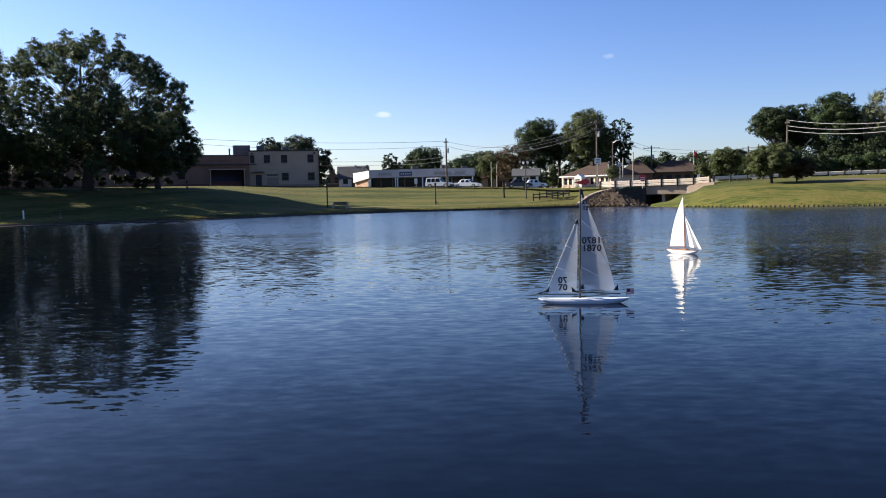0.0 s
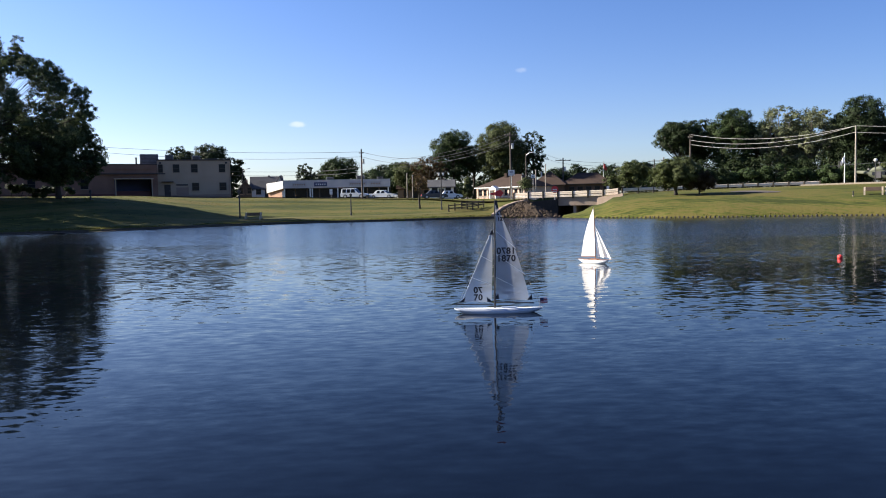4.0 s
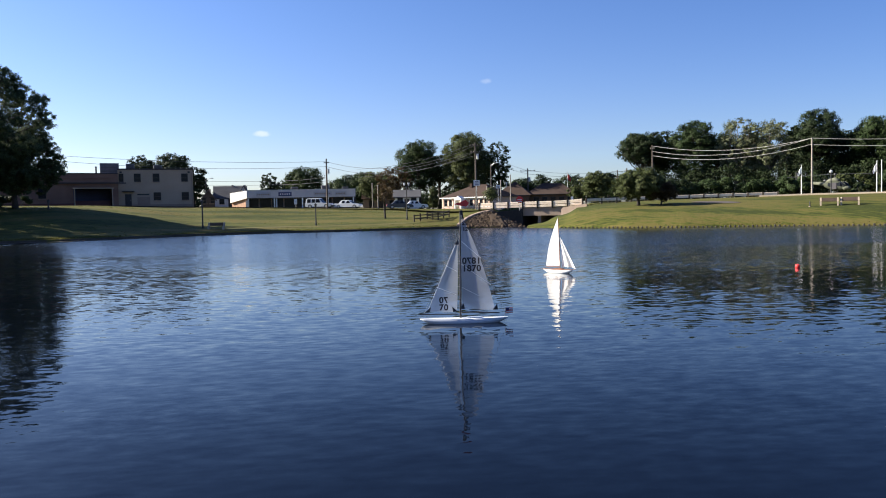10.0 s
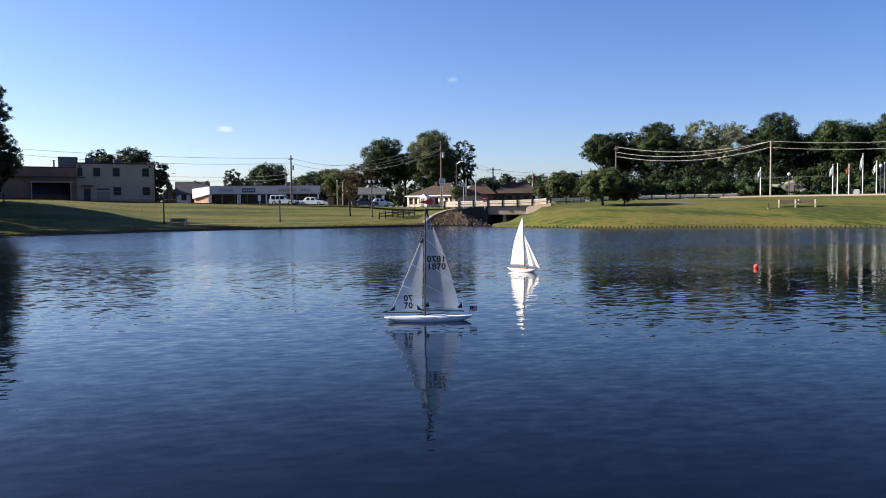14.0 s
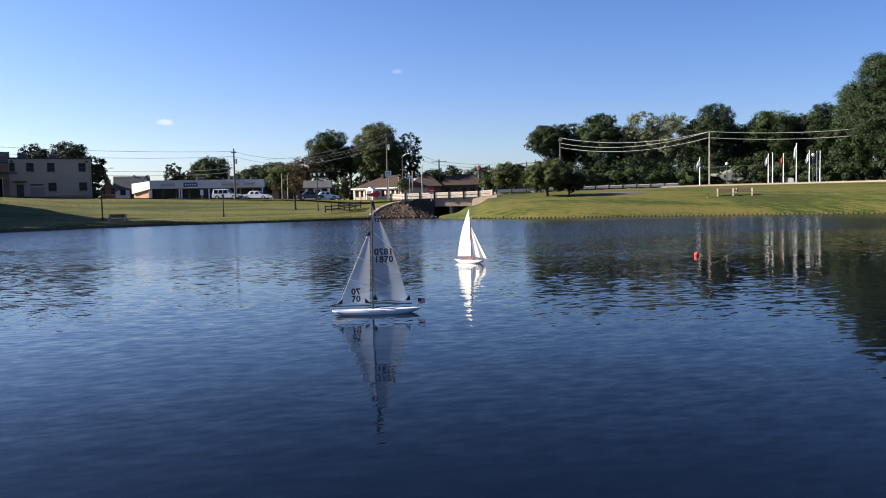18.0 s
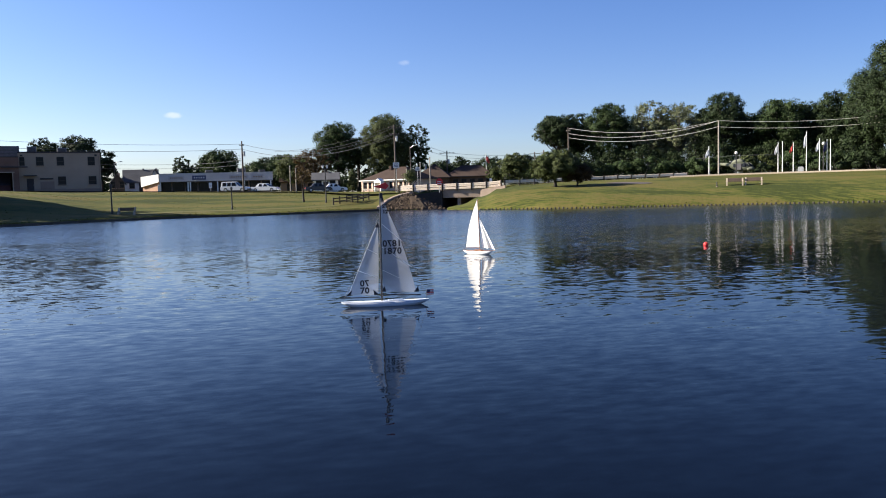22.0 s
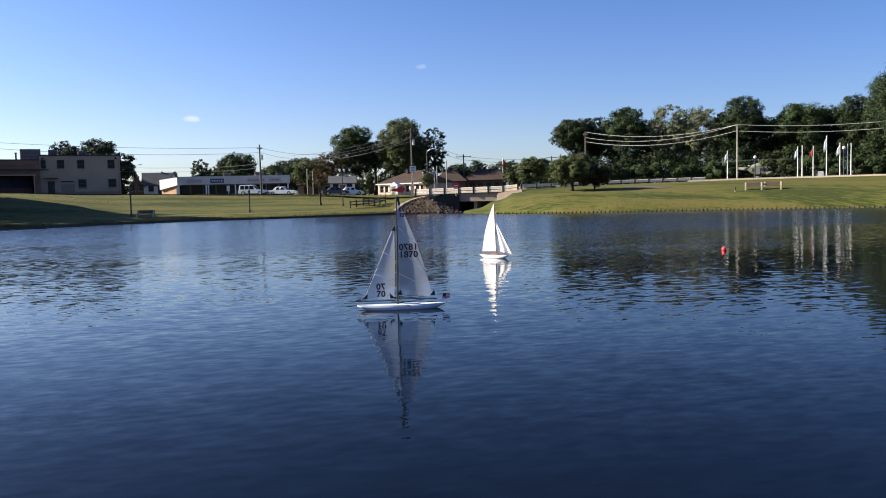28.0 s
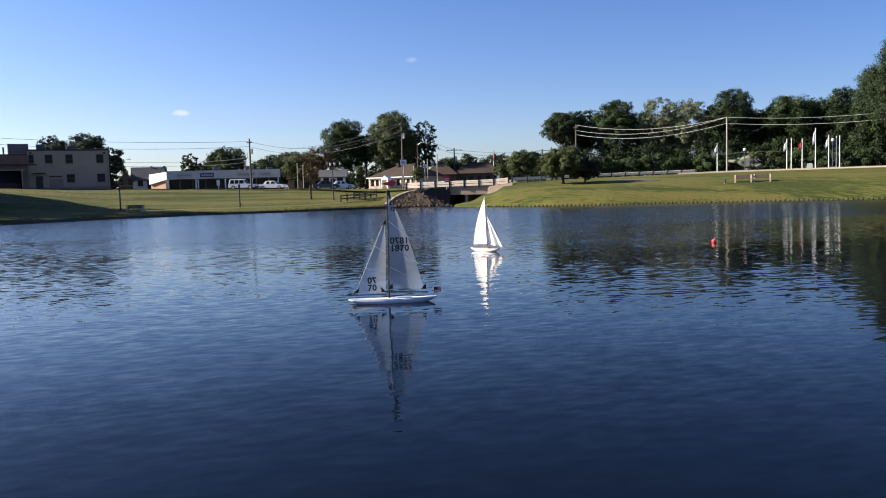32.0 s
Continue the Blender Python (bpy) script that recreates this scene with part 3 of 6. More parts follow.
def tree(name, m, height, width, crown_base, leaves, label, mat=LEAF_GREEN, bark=BARK, seed=1, masses=9, leaf=0.30, trunk=0.3, spread=0.75,
         shape=0.45, depth=None, lean=0.0, category="tree", group="", shade=None):
    """A tapered trunk with limbs, and a crown of leaf sprays in uneven masses. crown_base: height of the lowest leaves."""
    rng = np.random.default_rng(seed)
    leaf, leaves = leaf * 0.56, int(leaves * 2.9)
    t = thing(name, m, label, category, group)
    depth = depth or width
    height, width, depth = height - 0.9 * spread, width - 1.3 * spread, depth - 1.3 * spread
    top, mid = height, crown_base + (height - crown_base) * shape
    # limb masses fill the crown's envelope, widest at mid height
    centres, sizes = [], []
    for i in range(masses):
        f = (i + 0.5) / masses
        z = crown_base + (height - crown_base) * (0.10 + 0.80 * f)
        up = (z - mid) / (top - mid) if z > mid else (mid - z) / (mid - crown_base + 1e-6)
        reach = math.sqrt(max(1 - min(abs(up), 1) ** 2, 0.03))
        ang = i * 2.4 + rng.uniform(-0.5, 0.5)
        q = rng.uniform(0.42, 0.66) * reach
        centres.append((width / 2 * q * math.cos(ang) + lean * z, depth / 2 * q * math.sin(ang), z))
        sizes.append(max(0.42 * reach, 0.22) * rng.uniform(0.85, 1.15))
    centres.append((lean * mid, 0, mid + 0.1 * height))
    sizes.append(0.5)
    clumps = []
    per = max(int(leaves / 95 / len(centres)), 4)
    for (cx, cy, cz), s in zip(centres, sizes):
        d = rng.normal(size=(per, 3))
        d /= np.linalg.norm(d, axis=1)[:, None]
        r = rng.uniform(0.25, 1.0, (per, 1)) ** 0.5
        hz = min((height - crown_base) * 0.30, width * 0.36 * (s / 0.4))
        q = np.array([cx, cy, cz]) + d * r * np.array([width * s * 0.62, depth * s * 0.62, hz])
        q[:, 2] = np.clip(q[:, 2], crown_base, height)
        clumps.append(q)
    pts = np.concatenate(clumps)
    k = max(leaves // len(pts), 8)
    c, f = leaf_balls(pts, k, spread, rng, np.array([lean * mid, 0, crown_base + (height - crown_base) * .3]))
    keep = c[:, 2] > crown_base * 0.8
    crown = leaf_mesh("crown", c[keep], leaf, mat, rng, f[keep])
    s = Shape()
    bend = rng.uniform(-0.25, 0.25, 2)
    pole = [Vector((lean * z + bend[0] * math.sin(z * 0.4), bend[1] * math.sin(z * 0.5), z)) for z in np.linspace(-0.25, crown_base + (height - crown_base) * 0.72, 7)]
    s.tube(pole, [trunk * q for q in (1.35, 1.0, 0.88, 0.72, 0.52, 0.34, 0.14)], 9)
    part("trunk", s, bark, t, smooth=True)
    twigs = Shape()
    for i, ((cx, cy, cz), q) in enumerate(zip(centres, sizes)):
        start = pole[min(1 + i * 5 // len(centres), 5)] * 1.0
        end = Vector((cx, cy, cz))
        knee = start.lerp(end, 0.5) + Vector((0, 0, 0.06 * height))
        part("limb", Shape().tube([start, knee, end], [trunk * 0.42, trunk * 0.27, trunk * 0.12], 6), bark, t, smooth=True)
        for e in clumps[i][::2][:14]:
            e = Vector(e)
            twigs.tube([knee.lerp(end, 0.6), knee.lerp(e, 0.6) + Vector((0, 0, 0.15)), e], [trunk * 0.14, trunk * 0.09, trunk * 0.03], 4, False)
    tagged(part("branchwork", twigs, bark, t), kind="stuff")
    part("crown", crown, None, t)
    return t


def bush(name, m, w, h, dep, leaves, label, mat, seed, leaf=0.22, category="bush", group=""):
    """A leafy shrub with short stems, fuller low down."""
    rng = np.random.default_rng(seed)
    leaf, leaves = leaf * 0.6, leaves * 2
    t = thing(name, m, label, category, group)
    k = max(int(w * h * 1.3), 8)
    u = rng.uniform(-1, 1, k)
    pts = np.stack([u * w / 2, rng.uniform(-1, 1, k) * dep / 2, rng.uniform(0.12, 1, k) ** 0.7 * h * (0.72 + 0.28 * np.cos(u * 1.4)) * rng.uniform(0.75, 1.08, k)], 1)
    n = max(leaves // k, 6)
    c, f = leaf_balls(pts, n, 0.5 * min(h / 2.5, 1.8), rng, np.array([0, 0, h * .3]))
    c[:, 2] = np.abs(c[:, 2])
    part("foliage", leaf_mesh("foliage", c, leaf, mat, rng, f), None, t)
    s = Shape()
    for p in pts[::2]:
        s.tube([(p[0] * 0.6, p[1] * 0.6, -0.1), (p[0] * 0.9, p[1] * 0.9, p[2] * 0.6), tuple(p)], [0.05, 0.035, 0.012], 4, False)
    tagged(part("stemwork", s, BARK, t), kind="stuff")
    return t


def rounded_tree(name, m, height, width, low, label, mat=LEAF_GREEN, bark=BARK, seed=1, masses=18, leaf=.13, trunk=.3, group="", depth=None,
                 lean=0.0, dense=1.0, puff=.34, category="tree", mid=.52, hollow=.86, tall=.86):
    """A tree whose limbs carry billowing masses of foliage, each made of tufts of small leaves; sky shows between some of them."""
    rng = np.random.default_rng(seed)
    t = thing(name, m, label, category, group)
    depth = depth or width
    height += .07 * (height - low)
    half = np.array([width / 2, depth / 2, (height - low) / 2])
    cz = low + (height - low) * mid
    heart = np.array([lean * cz, 0, cz])
    size = puff * min(half[0], half[2] * 1.25)
    k = np.arange(masses) + .5
    dz = 1 - 1.9 * k / masses
    an = k * 2.39996 + rng.uniform(-.3, .3, masses)
    reach = np.sqrt(1 - dz ** 2)
    way = np.stack([reach * np.cos(an), reach * np.sin(an), dz], 1)
    radii = size * rng.uniform(.72, 1.22, masses)
    up = np.array([half[0], half[1], 0])
    span = np.where(dz > 0, height - cz, cz - low)[:, None] * np.array([0, 0, 1]) + up
    at = heart + way * (span - radii[:, None] * .95) * rng.uniform(hollow, 1.0, (masses, 1))
    inner = heart + rng.normal(size=(max(masses // 4, 3), 3)) * half * .25
    at, radii = np.concatenate([at, inner]), np.concatenate([radii, size * rng.uniform(.9, 1.2, len(inner))])
    c, f, ends = [], [], []
    for p, r in zip(at, radii):
        tufts = max(int(22 * dense * r * r), 10)
        d = rng.normal(size=(tufts, 3))
        d[:, 2] += .25
        d /= np.linalg.norm(d, axis=1)[:, None]
        lump = np.array([1 + .30 * noise.noise((q[0] * 2.2 + p[0], q[1] * 2.2 + p[1], q[2] * 2.2 + seed)) for q in d])[:, None]
        q = p + d * r * lump * rng.uniform(.45, 1.0, (tufts, 1)) ** .45 * np.array([1, 1, tall])
        ends.append(q[::9])
        n = int(26 * (.13 / leaf) ** 1.2)
        g = np.clip(rng.normal(size=(tufts * n, 3)), -1.7, 1.7) * np.array([.25, .25, .19]) * max(min(r / 1.6, 1.25), .55)
        c.append(np.repeat(q, n, 0) + g)
        out = np.repeat(d, n, 0)
        f.append(out + np.array([0, 0, .35]) + g * 1.1 + .42 * rng.normal(size=out.shape))
    c, f = np.concatenate(c), np.concatenate(f)
    keep = c[:, 2] > low * .7
    bend = rng.uniform(-.2, .2, 2)
    pole = [Vector((lean * z + bend[0] * math.sin(z * .4), bend[1] * math.sin(z * .5), z)) for z in np.linspace(-.25, low + (height - low) * .75, 7)]
    part("trunk", Shape().tube(pole, [trunk * q for q in (1.35, 1.0, .88, .72, .52, .34, .14)], 9), bark, t, smooth=True)
    twigs, slim = Shape(), trunk * min((18 / masses) ** .55, 1)
    for i, (p, r) in enumerate(zip(at, radii)):
        end = Vector(p)
        start = pole[0].lerp(pole[6], min(max((p[2] - low) / (height - low) * .55 + .22, .2), .9))
        knee = start.lerp(end, .55) + Vector((0, 0, -.03 * height))
        part("limb", Shape().tube([start, knee, end], [slim * .36, slim * .24, slim * .10], 6), bark, t, smooth=True)
        for e in ends[i]:
            e = Vector(e)
            twigs.tube([knee.lerp(end, .5), end.lerp(e, .5), e], [slim * .12, slim * .08, slim * .03], 4, False)
    tagged(part("branchwork", twigs, bark, t), kind="stuff")
    part("crown", leaf_mesh("crown", c[keep], leaf, mat, rng, f[keep]), None, t)
    return t


# the great shade tree on the west bank, with darker ones beside it
rounded_tree("maple_tree", stand(-24.3, 105), 18.4, 26.4, 1.2, "large spreading dark green maple shading the grass bank", LEAF_MAPLE, seed=11, masses=290, leaf=.10, trunk=.55, puff=.082, dense=1.25, mid=.40, hollow=.80, tall=1.15)
rounded_tree("shade_tree", stand(-19.9, 107), 9.6, 12.0, .8, "lower dark green tree beside the large maple", LEAF_MAPLE, seed=32, masses=90, leaf=.11, trunk=.3, puff=.15, dense=1.2, mid=.45, hollow=.80)
# most of these stand unseen, left of view, added to shade the bank
for az, d, h, w, low, label in ((-34.6, 101, 16, 12.5, 1.0, "dark green low-branched tree, added out of view to shade the bank"),
                                (-37.8, 111, 20, 17, 1.2, "dark green tree on the bank, added out of view to block the sun"), (-34.2, 125, 20, 18, .8, "dark green tree by the street, added out of view to cast shade"),
                                (-27.0, 127, 6.0, 9, .8, "dark green tree close to the tan building"), (-40.0, 118, 20, 18, 1.0, "dark green tree by the street, added out of view to cast shade"),
                                (-30.5, 117, 9.5, 11, .6, "dark green tree by the tan building")):
    rounded_tree("shade_tree", stand(az, d), h, w, low, label, LEAF_DARK, seed=int(12 - az), masses=34, leaf=.15, trunk=.34, puff=.25, mid=.45)

for i, (az, d, w, h) in enumerate([(-28.6, 110, 5, 2.2), (-25.9, 108, 2.6, 1.4), (-22.4, 112, 4.5, 1.8), (-21.0, 108.5, 2.4, 1.2), (-30.5, 114, 6, 2.6), (-24.6, 117, 5, 2.0), (-27.0, 118, 6, 2.4), (-20.0, 120, 4, 1.8), (-33, 112, 7, 3)]):
    bush("shrub", stand(az, d), w, h, 2.2, 1500, "dark green shrub under the shade trees", LEAF_DARK, 220 + i, 0.22, "shrub", "shrubs under the shade trees")

# trees behind the town
rounded_tree("oak_tree", stand(6.95, 163), 14.2, 10.8, 2.2, "tall dark green oak behind the shops", LEAF_GREEN, seed=21, masses=24, trunk=.4, puff=.30)
rounded_tree("oak_tree", stand(8.4, 168), 11.6, 6.5, 2.2, "dark green oak standing behind the roofs", LEAF_DARK, seed=22, leaf=.17, masses=12, trunk=.35)
rounded_tree("oak_tree", stand(10.35, 160), 15.2, 11.6, 2.0, "broad olive-green oak, its top lit by the sun", LEAF_OLIVE, seed=23, masses=26, trunk=.45, puff=.30)
rounded_tree("oak_tree", stand(11.7, 172), 12.6, 6.5, 2.5, "dark green oak behind the broad one", LEAF_DARK, seed=27, leaf=.17, masses=12, trunk=.4)
rounded_tree("oak_tree", stand(12.75, 162), 13.6, 6.2, 3.2, "slender dark green oak with an airy crown", LEAF_GREEN, seed=24, masses=16, trunk=.3, dense=.8)
rounded_tree("tree", stand(4.0, 160), 7.6, 9.0, 1.0, "low dull green tree behind the shops", LEAF_OLIVE, seed=25, leaf=.16, trunk=.2, dense=.7)
rounded_tree("tree", stand(5.2, 150), 8.0, 8.0, 1.0, "thin brownish green tree beside the street", LEAF_RUST, BARK_PALE, seed=26, leaf=.15, trunk=.18, dense=.45, puff=.25, masses=22)
for i, (az, d, h, w, mt) in enumerate([(-12.3, 172, 11.0, 8, LEAF_DARK), (-10.3, 170, 11.6, 9, LEAF_DARK), (-8.9, 166, 8.6, 7, LEAF_DARK), (-3.75, 185, 8.4, 5.0, LEAF_DARK), (-2.7, 188, 6.6, 6, LEAF_DARK), (-1.3, 182, 9.8, 10.5, LEAF_GREEN), (3.4, 172, 8.2, 9, LEAF_GREEN),
                                        (1.2, 190, 7.4, 9, LEAF_GREEN), (2.4, 196, 9.0, 11, LEAF_DARK), (14.4, 200, 7.5, 9, LEAF_DARK), (16.2, 215, 8.0, 12, LEAF_DARK), (18.3, 195, 7.6, 12, LEAF_DARK), (20.6, 190, 7.4, 11, LEAF_DARK)]):
    rounded_tree("tree", stand(az, d), h, w, 1.0, "dark green tree standing behind the roofs of the town", mt, seed=40 + i, leaf=.18, trunk=.22, masses=14, group="trees behind the town", dense=.8)
rounded_tree("round_tree", stand(19.75, 138), 5.6, 6.0, 0.5, "small round bright green tree behind the guard rail", LEAF_OLIVE, seed=61, leaf=.12, trunk=.16, masses=16)
rounded_tree("round_tree", stand(21.3, 142), 3.9, 5.0, 0.4, "small round green tree behind the guard rail", LEAF_GREEN, seed=62, leaf=.12, trunk=.14, masses=12)
rounded_tree("round_tree", stand(18.4, 144), 3.6, 4.0, 0.4, "small round green tree beside the brown-roofed building", LEAF_OLIVE, seed=63, leaf=.12, trunk=.14, masses=12)
# the wood on the east side
for i, (az, d, h, w, base, mt, n, lab) in enumerate([
        (22.9, 152, 12.9, 9.5, 6.0, LEAF_DARK, 6500, "tall dark green tree with a bare lower trunk"), (24.3, 158, 13.6, 8.5, 4.0, LEAF_DARK, 5500, "tall dark green tree at the wood's edge"),
        (26.4, 152, 14.6, 9.5, 2.0, LEAF_GREEN, 8000, "tall green tree at the wood's edge"), (27.9, 162, 13.0, 8.5, 2.0, LEAF_DARK, 4500, "dark green tree in the wood"),
        (29.2, 152, 14.3, 8.0, 3.0, LEAF_PALE, 5200, "tall pale yellow-green tree with an airy crown"), (31.2, 152, 13.6, 9.5, 1.5, LEAF_PALE, 7000, "tall pale olive tree with a thinning crown"),
        (30.0, 166, 12.6, 11, 1.5, LEAF_DARK, 5000, "dark green tree deep in the wood"), (33.0, 164, 13.0, 9.5, 2.0, LEAF_DARK, 5000, "dark green tree in the wood"),
        (34.1, 152, 14.8, 9.5, 2.0, LEAF_DARK, 8000, "tall dark green tree at the wood's edge"), (35.9, 158, 12.0, 9.5, 1.5, LEAF_DARK, 5500, "dark green tree in the wood"), (37.9, 165, 12.6, 11, 1.5, LEAF_DARK, 5000, "dark green tree deep in the wood"), (41.8, 165, 13.4, 12, 1.5, LEAF_DARK, 5000, "dark green tree deep in the wood"),
        (37.7, 152, 13.4, 10, 1.0, LEAF_GREEN, 7000, "tall green tree at the wood's edge"), (39.4, 156, 13.0, 9.5, 1.0, LEAF_DARK, 6000, "green tree behind the flagpoles"),
        (41.0, 152, 13.8, 9, 1.0, LEAF_DARK, 6500, "green tree behind the flagpoles"), (42.6, 150, 13.0, 9, 1.0, LEAF_DARK, 5000, "dark green tree in the wood"),
        (47.0, 124, 18.2, 24.0, 1.2, LEAF_DARK, 24000, "very large green tree at the edge of the lawn"), (43.2, 131, 13.5, 9.5, 0.8, LEAF_DARK, 8000, "dark green tree beside the largest one"), (49.5, 122, 20, 15, 2.0, LEAF_DARK, 7000, "large green tree at the edge of the lawn")]):
    if d in (152, 124):
        big = d == 124
        airy = mt == LEAF_PALE
        rounded_tree("tree", stand(az, d), h, w + .4, base, lab, mt, BARK_PALE if airy else BARK, seed=70 + i, masses=46 if big else 26 if airy else 22, leaf=.12 if big else .14,
                     trunk=.5 if big else .34, group="wood beyond the lawn", dense=.62 if airy else .95, puff=.24 if big else .27 if airy else .33)
    else:
        rounded_tree("tree", stand(az, d), h, w, base, lab, mt, BARK_PALE if mt == LEAF_PALE else BARK, seed=70 + i, masses=18, leaf=.17, trunk=.34, group="wood beyond the lawn", dense=.8)
for i, (az, d, w, h, mt) in enumerate([(23.4, 136, 6, 3.0, LEAF_GREEN), (25.4, 136, 7, 3.4, LEAF_DARK), (27.4, 137, 6.5, 3.6, LEAF_GREEN), (29.4, 137, 7, 3.6, LEAF_GREEN), (31.4, 137, 6.5, 3.0, LEAF_GREEN), (32.9, 134, 5, 3.0, LEAF_GREEN),
                                        (34.6, 140, 7, 3.6, LEAF_DARK), (36.5, 140, 7, 3.2, LEAF_OLIVE), (38.5, 141, 7, 3.8, LEAF_GREEN), (40.5, 140, 7, 3.4, LEAF_GREEN), (42.5, 140, 7, 3.6, LEAF_DARK), (44.5, 140, 7, 3.6, LEAF_DARK),
                                        (47.5, 138, 8, 3.6, LEAF_DARK), (41.6, 131, 6, 2.6, LEAF_DARK), (43.4, 130, 6, 3.0, LEAF_DARK), (45.2, 129, 6, 3.2, LEAF_DARK), (47.2, 128, 7, 3.2, LEAF_DARK), (36.4, 133, 5, 1.8, LEAF_DARK), (39.6, 133, 6, 2.0, LEAF_DARK), (33.6, 135, 5, 2.2, LEAF_DARK), (28.3, 148, 14, 6, LEAF_DARK), (22.9, 157, 8, 2.6, LEAF_DARK), (26.4, 157, 14, 5, LEAF_DARK), (31, 157, 14, 5, LEAF_DARK), (36, 157, 14, 5, LEAF_DARK), (41, 157, 14, 5, LEAF_DARK), (46, 157, 14, 5, LEAF_DARK), (33.5, 148, 14, 6, LEAF_DARK), (38.5, 149, 14, 6, LEAF_DARK), (43.5, 148, 14, 6, LEAF_DARK), (24.5, 149, 12, 5, LEAF_DARK)]):
    bush("hedge", stand(az, d), w, h, 2.6, 2600, "dense green undergrowth along the wood's edge", mt, 120 + i, 0.26, "hedge", "undergrowth at the wood's edge")
tree("young_tree", stand(4.45, 106), 4.6, 2.6, 2.4, 60, "thin young tree with a sparse brownish crown on the grass", LEAF_RUST, BARK, seed=83, leaf=0.2, trunk=0.13, spread=0.9)
tree("street_tree", stand(12.15, 117), 3.4, 2.6, 1.4, 500, "small thin street tree beside the road", LEAF_OLIVE, BARK, seed=84, leaf=0.2, trunk=0.07, spread=0.6)
tree("conifer", stand(7.95, 152), 4.6, 2.2, 0.2, 2600, "narrow pale green conifer between the houses", LEAF_OLIVE, seed=64, leaf=0.26, trunk=0.14, spread=0.4, shape=0.3)
for i, (az, d, w, h) in enumerate([(az, 205 + 12 * (k % 3), 17, 4.6 + 1.3 * ((k * 7) % 4) / 3) for k, az in enumerate(np.arange(-27, 23, 4.2))]):
    bush("far_trees", stand(az, d), w, h, 5, 2600, "distant dark green tree line beyond the town", LEAF_DARK, 180 + i, 0.5, "tree line", "distant tree line")
# the little leaning tree on the east lawn
rounded_tree("crabapple_tree", stand(22.65, 95), 4.4, 6.4, .25, "small spreading tree with green and rusty leaves on the lawn", LEAF_OLIVE, seed=31, masses=34, leaf=.075, trunk=.2, puff=.27, dense=2.2, hollow=.7, mid=.48)
# the same tree's rusty right side, added as a second low tree
rounded_tree("crabapple_tree", stand(24.2, 95.3), 2.7, 4.2, .12, "rusty right side of the lawn tree, added as a second low tree", LEAF_RUST, seed=33, masses=22, leaf=.07, trunk=.10, puff=.30, dense=2.4, hollow=.75)


# ---- buildings ----
SHEET_STEEL = material("dull_sheet_steel", (0.16, 0.16, 0.165), (0.11, 0.11, 0.115), 0.6, 2, 12, metal=0.3)


def window(parent, x, z, w, h, y, sill=True):
    """A sash window set into a wall whose outer face is at y."""
    f = Shape()
    f.box(x - w / 2 - .06, x + w / 2 + .06, y - .05, y + .03, z + h, z + h + .08).box(x - w / 2 - .06, x - w / 2, y - .05, y + .03, z, z + h)
    f.box(x + w / 2, x + w / 2 + .06, y - .05, y + .03, z, z + h).box(x - w / 2, x + w / 2, y - .045, y + .02, z + h / 2 - .035, z + h / 2 + .035)
    wdw = part("window", f, TRIM_DARK, parent)
    part("pane", Shape().box(x - w / 2, x + w / 2, y - .012, y + .01, z, z + h), GLASS_DARK, wdw)
    if sill:
        part("sill", Shape().box(x - w / 2 - .1, x + w / 2 + .1, y - .14, y + .02, z - .1, z), CONCRETE, wdw)
    return wdw


def roof_unit(m, w, d, h, label, mat=SHEET_STEEL):
    u = thing("rooftop_unit", m, label, "rooftop unit")
    part("housing", Shape().box(-w / 2, w / 2, -d / 2, d / 2, 0.12, h, bevel=.06), mat, u)
    part("curb", Shape().box(-w / 2 + .1, w / 2 - .1, -d / 2 + .1, d / 2 - .1, -.02, 0.12), TRIM_DARK, u)
    g = Shape()
    for i in range(5):
        g.box(-w / 2 + .2, w / 2 - .2, -d / 2 - .03, -d / 2, h * (.25 + .12 * i), h * (.25 + .12 * i) + .05)
    part("grille", g, TRIM_DARK, u)


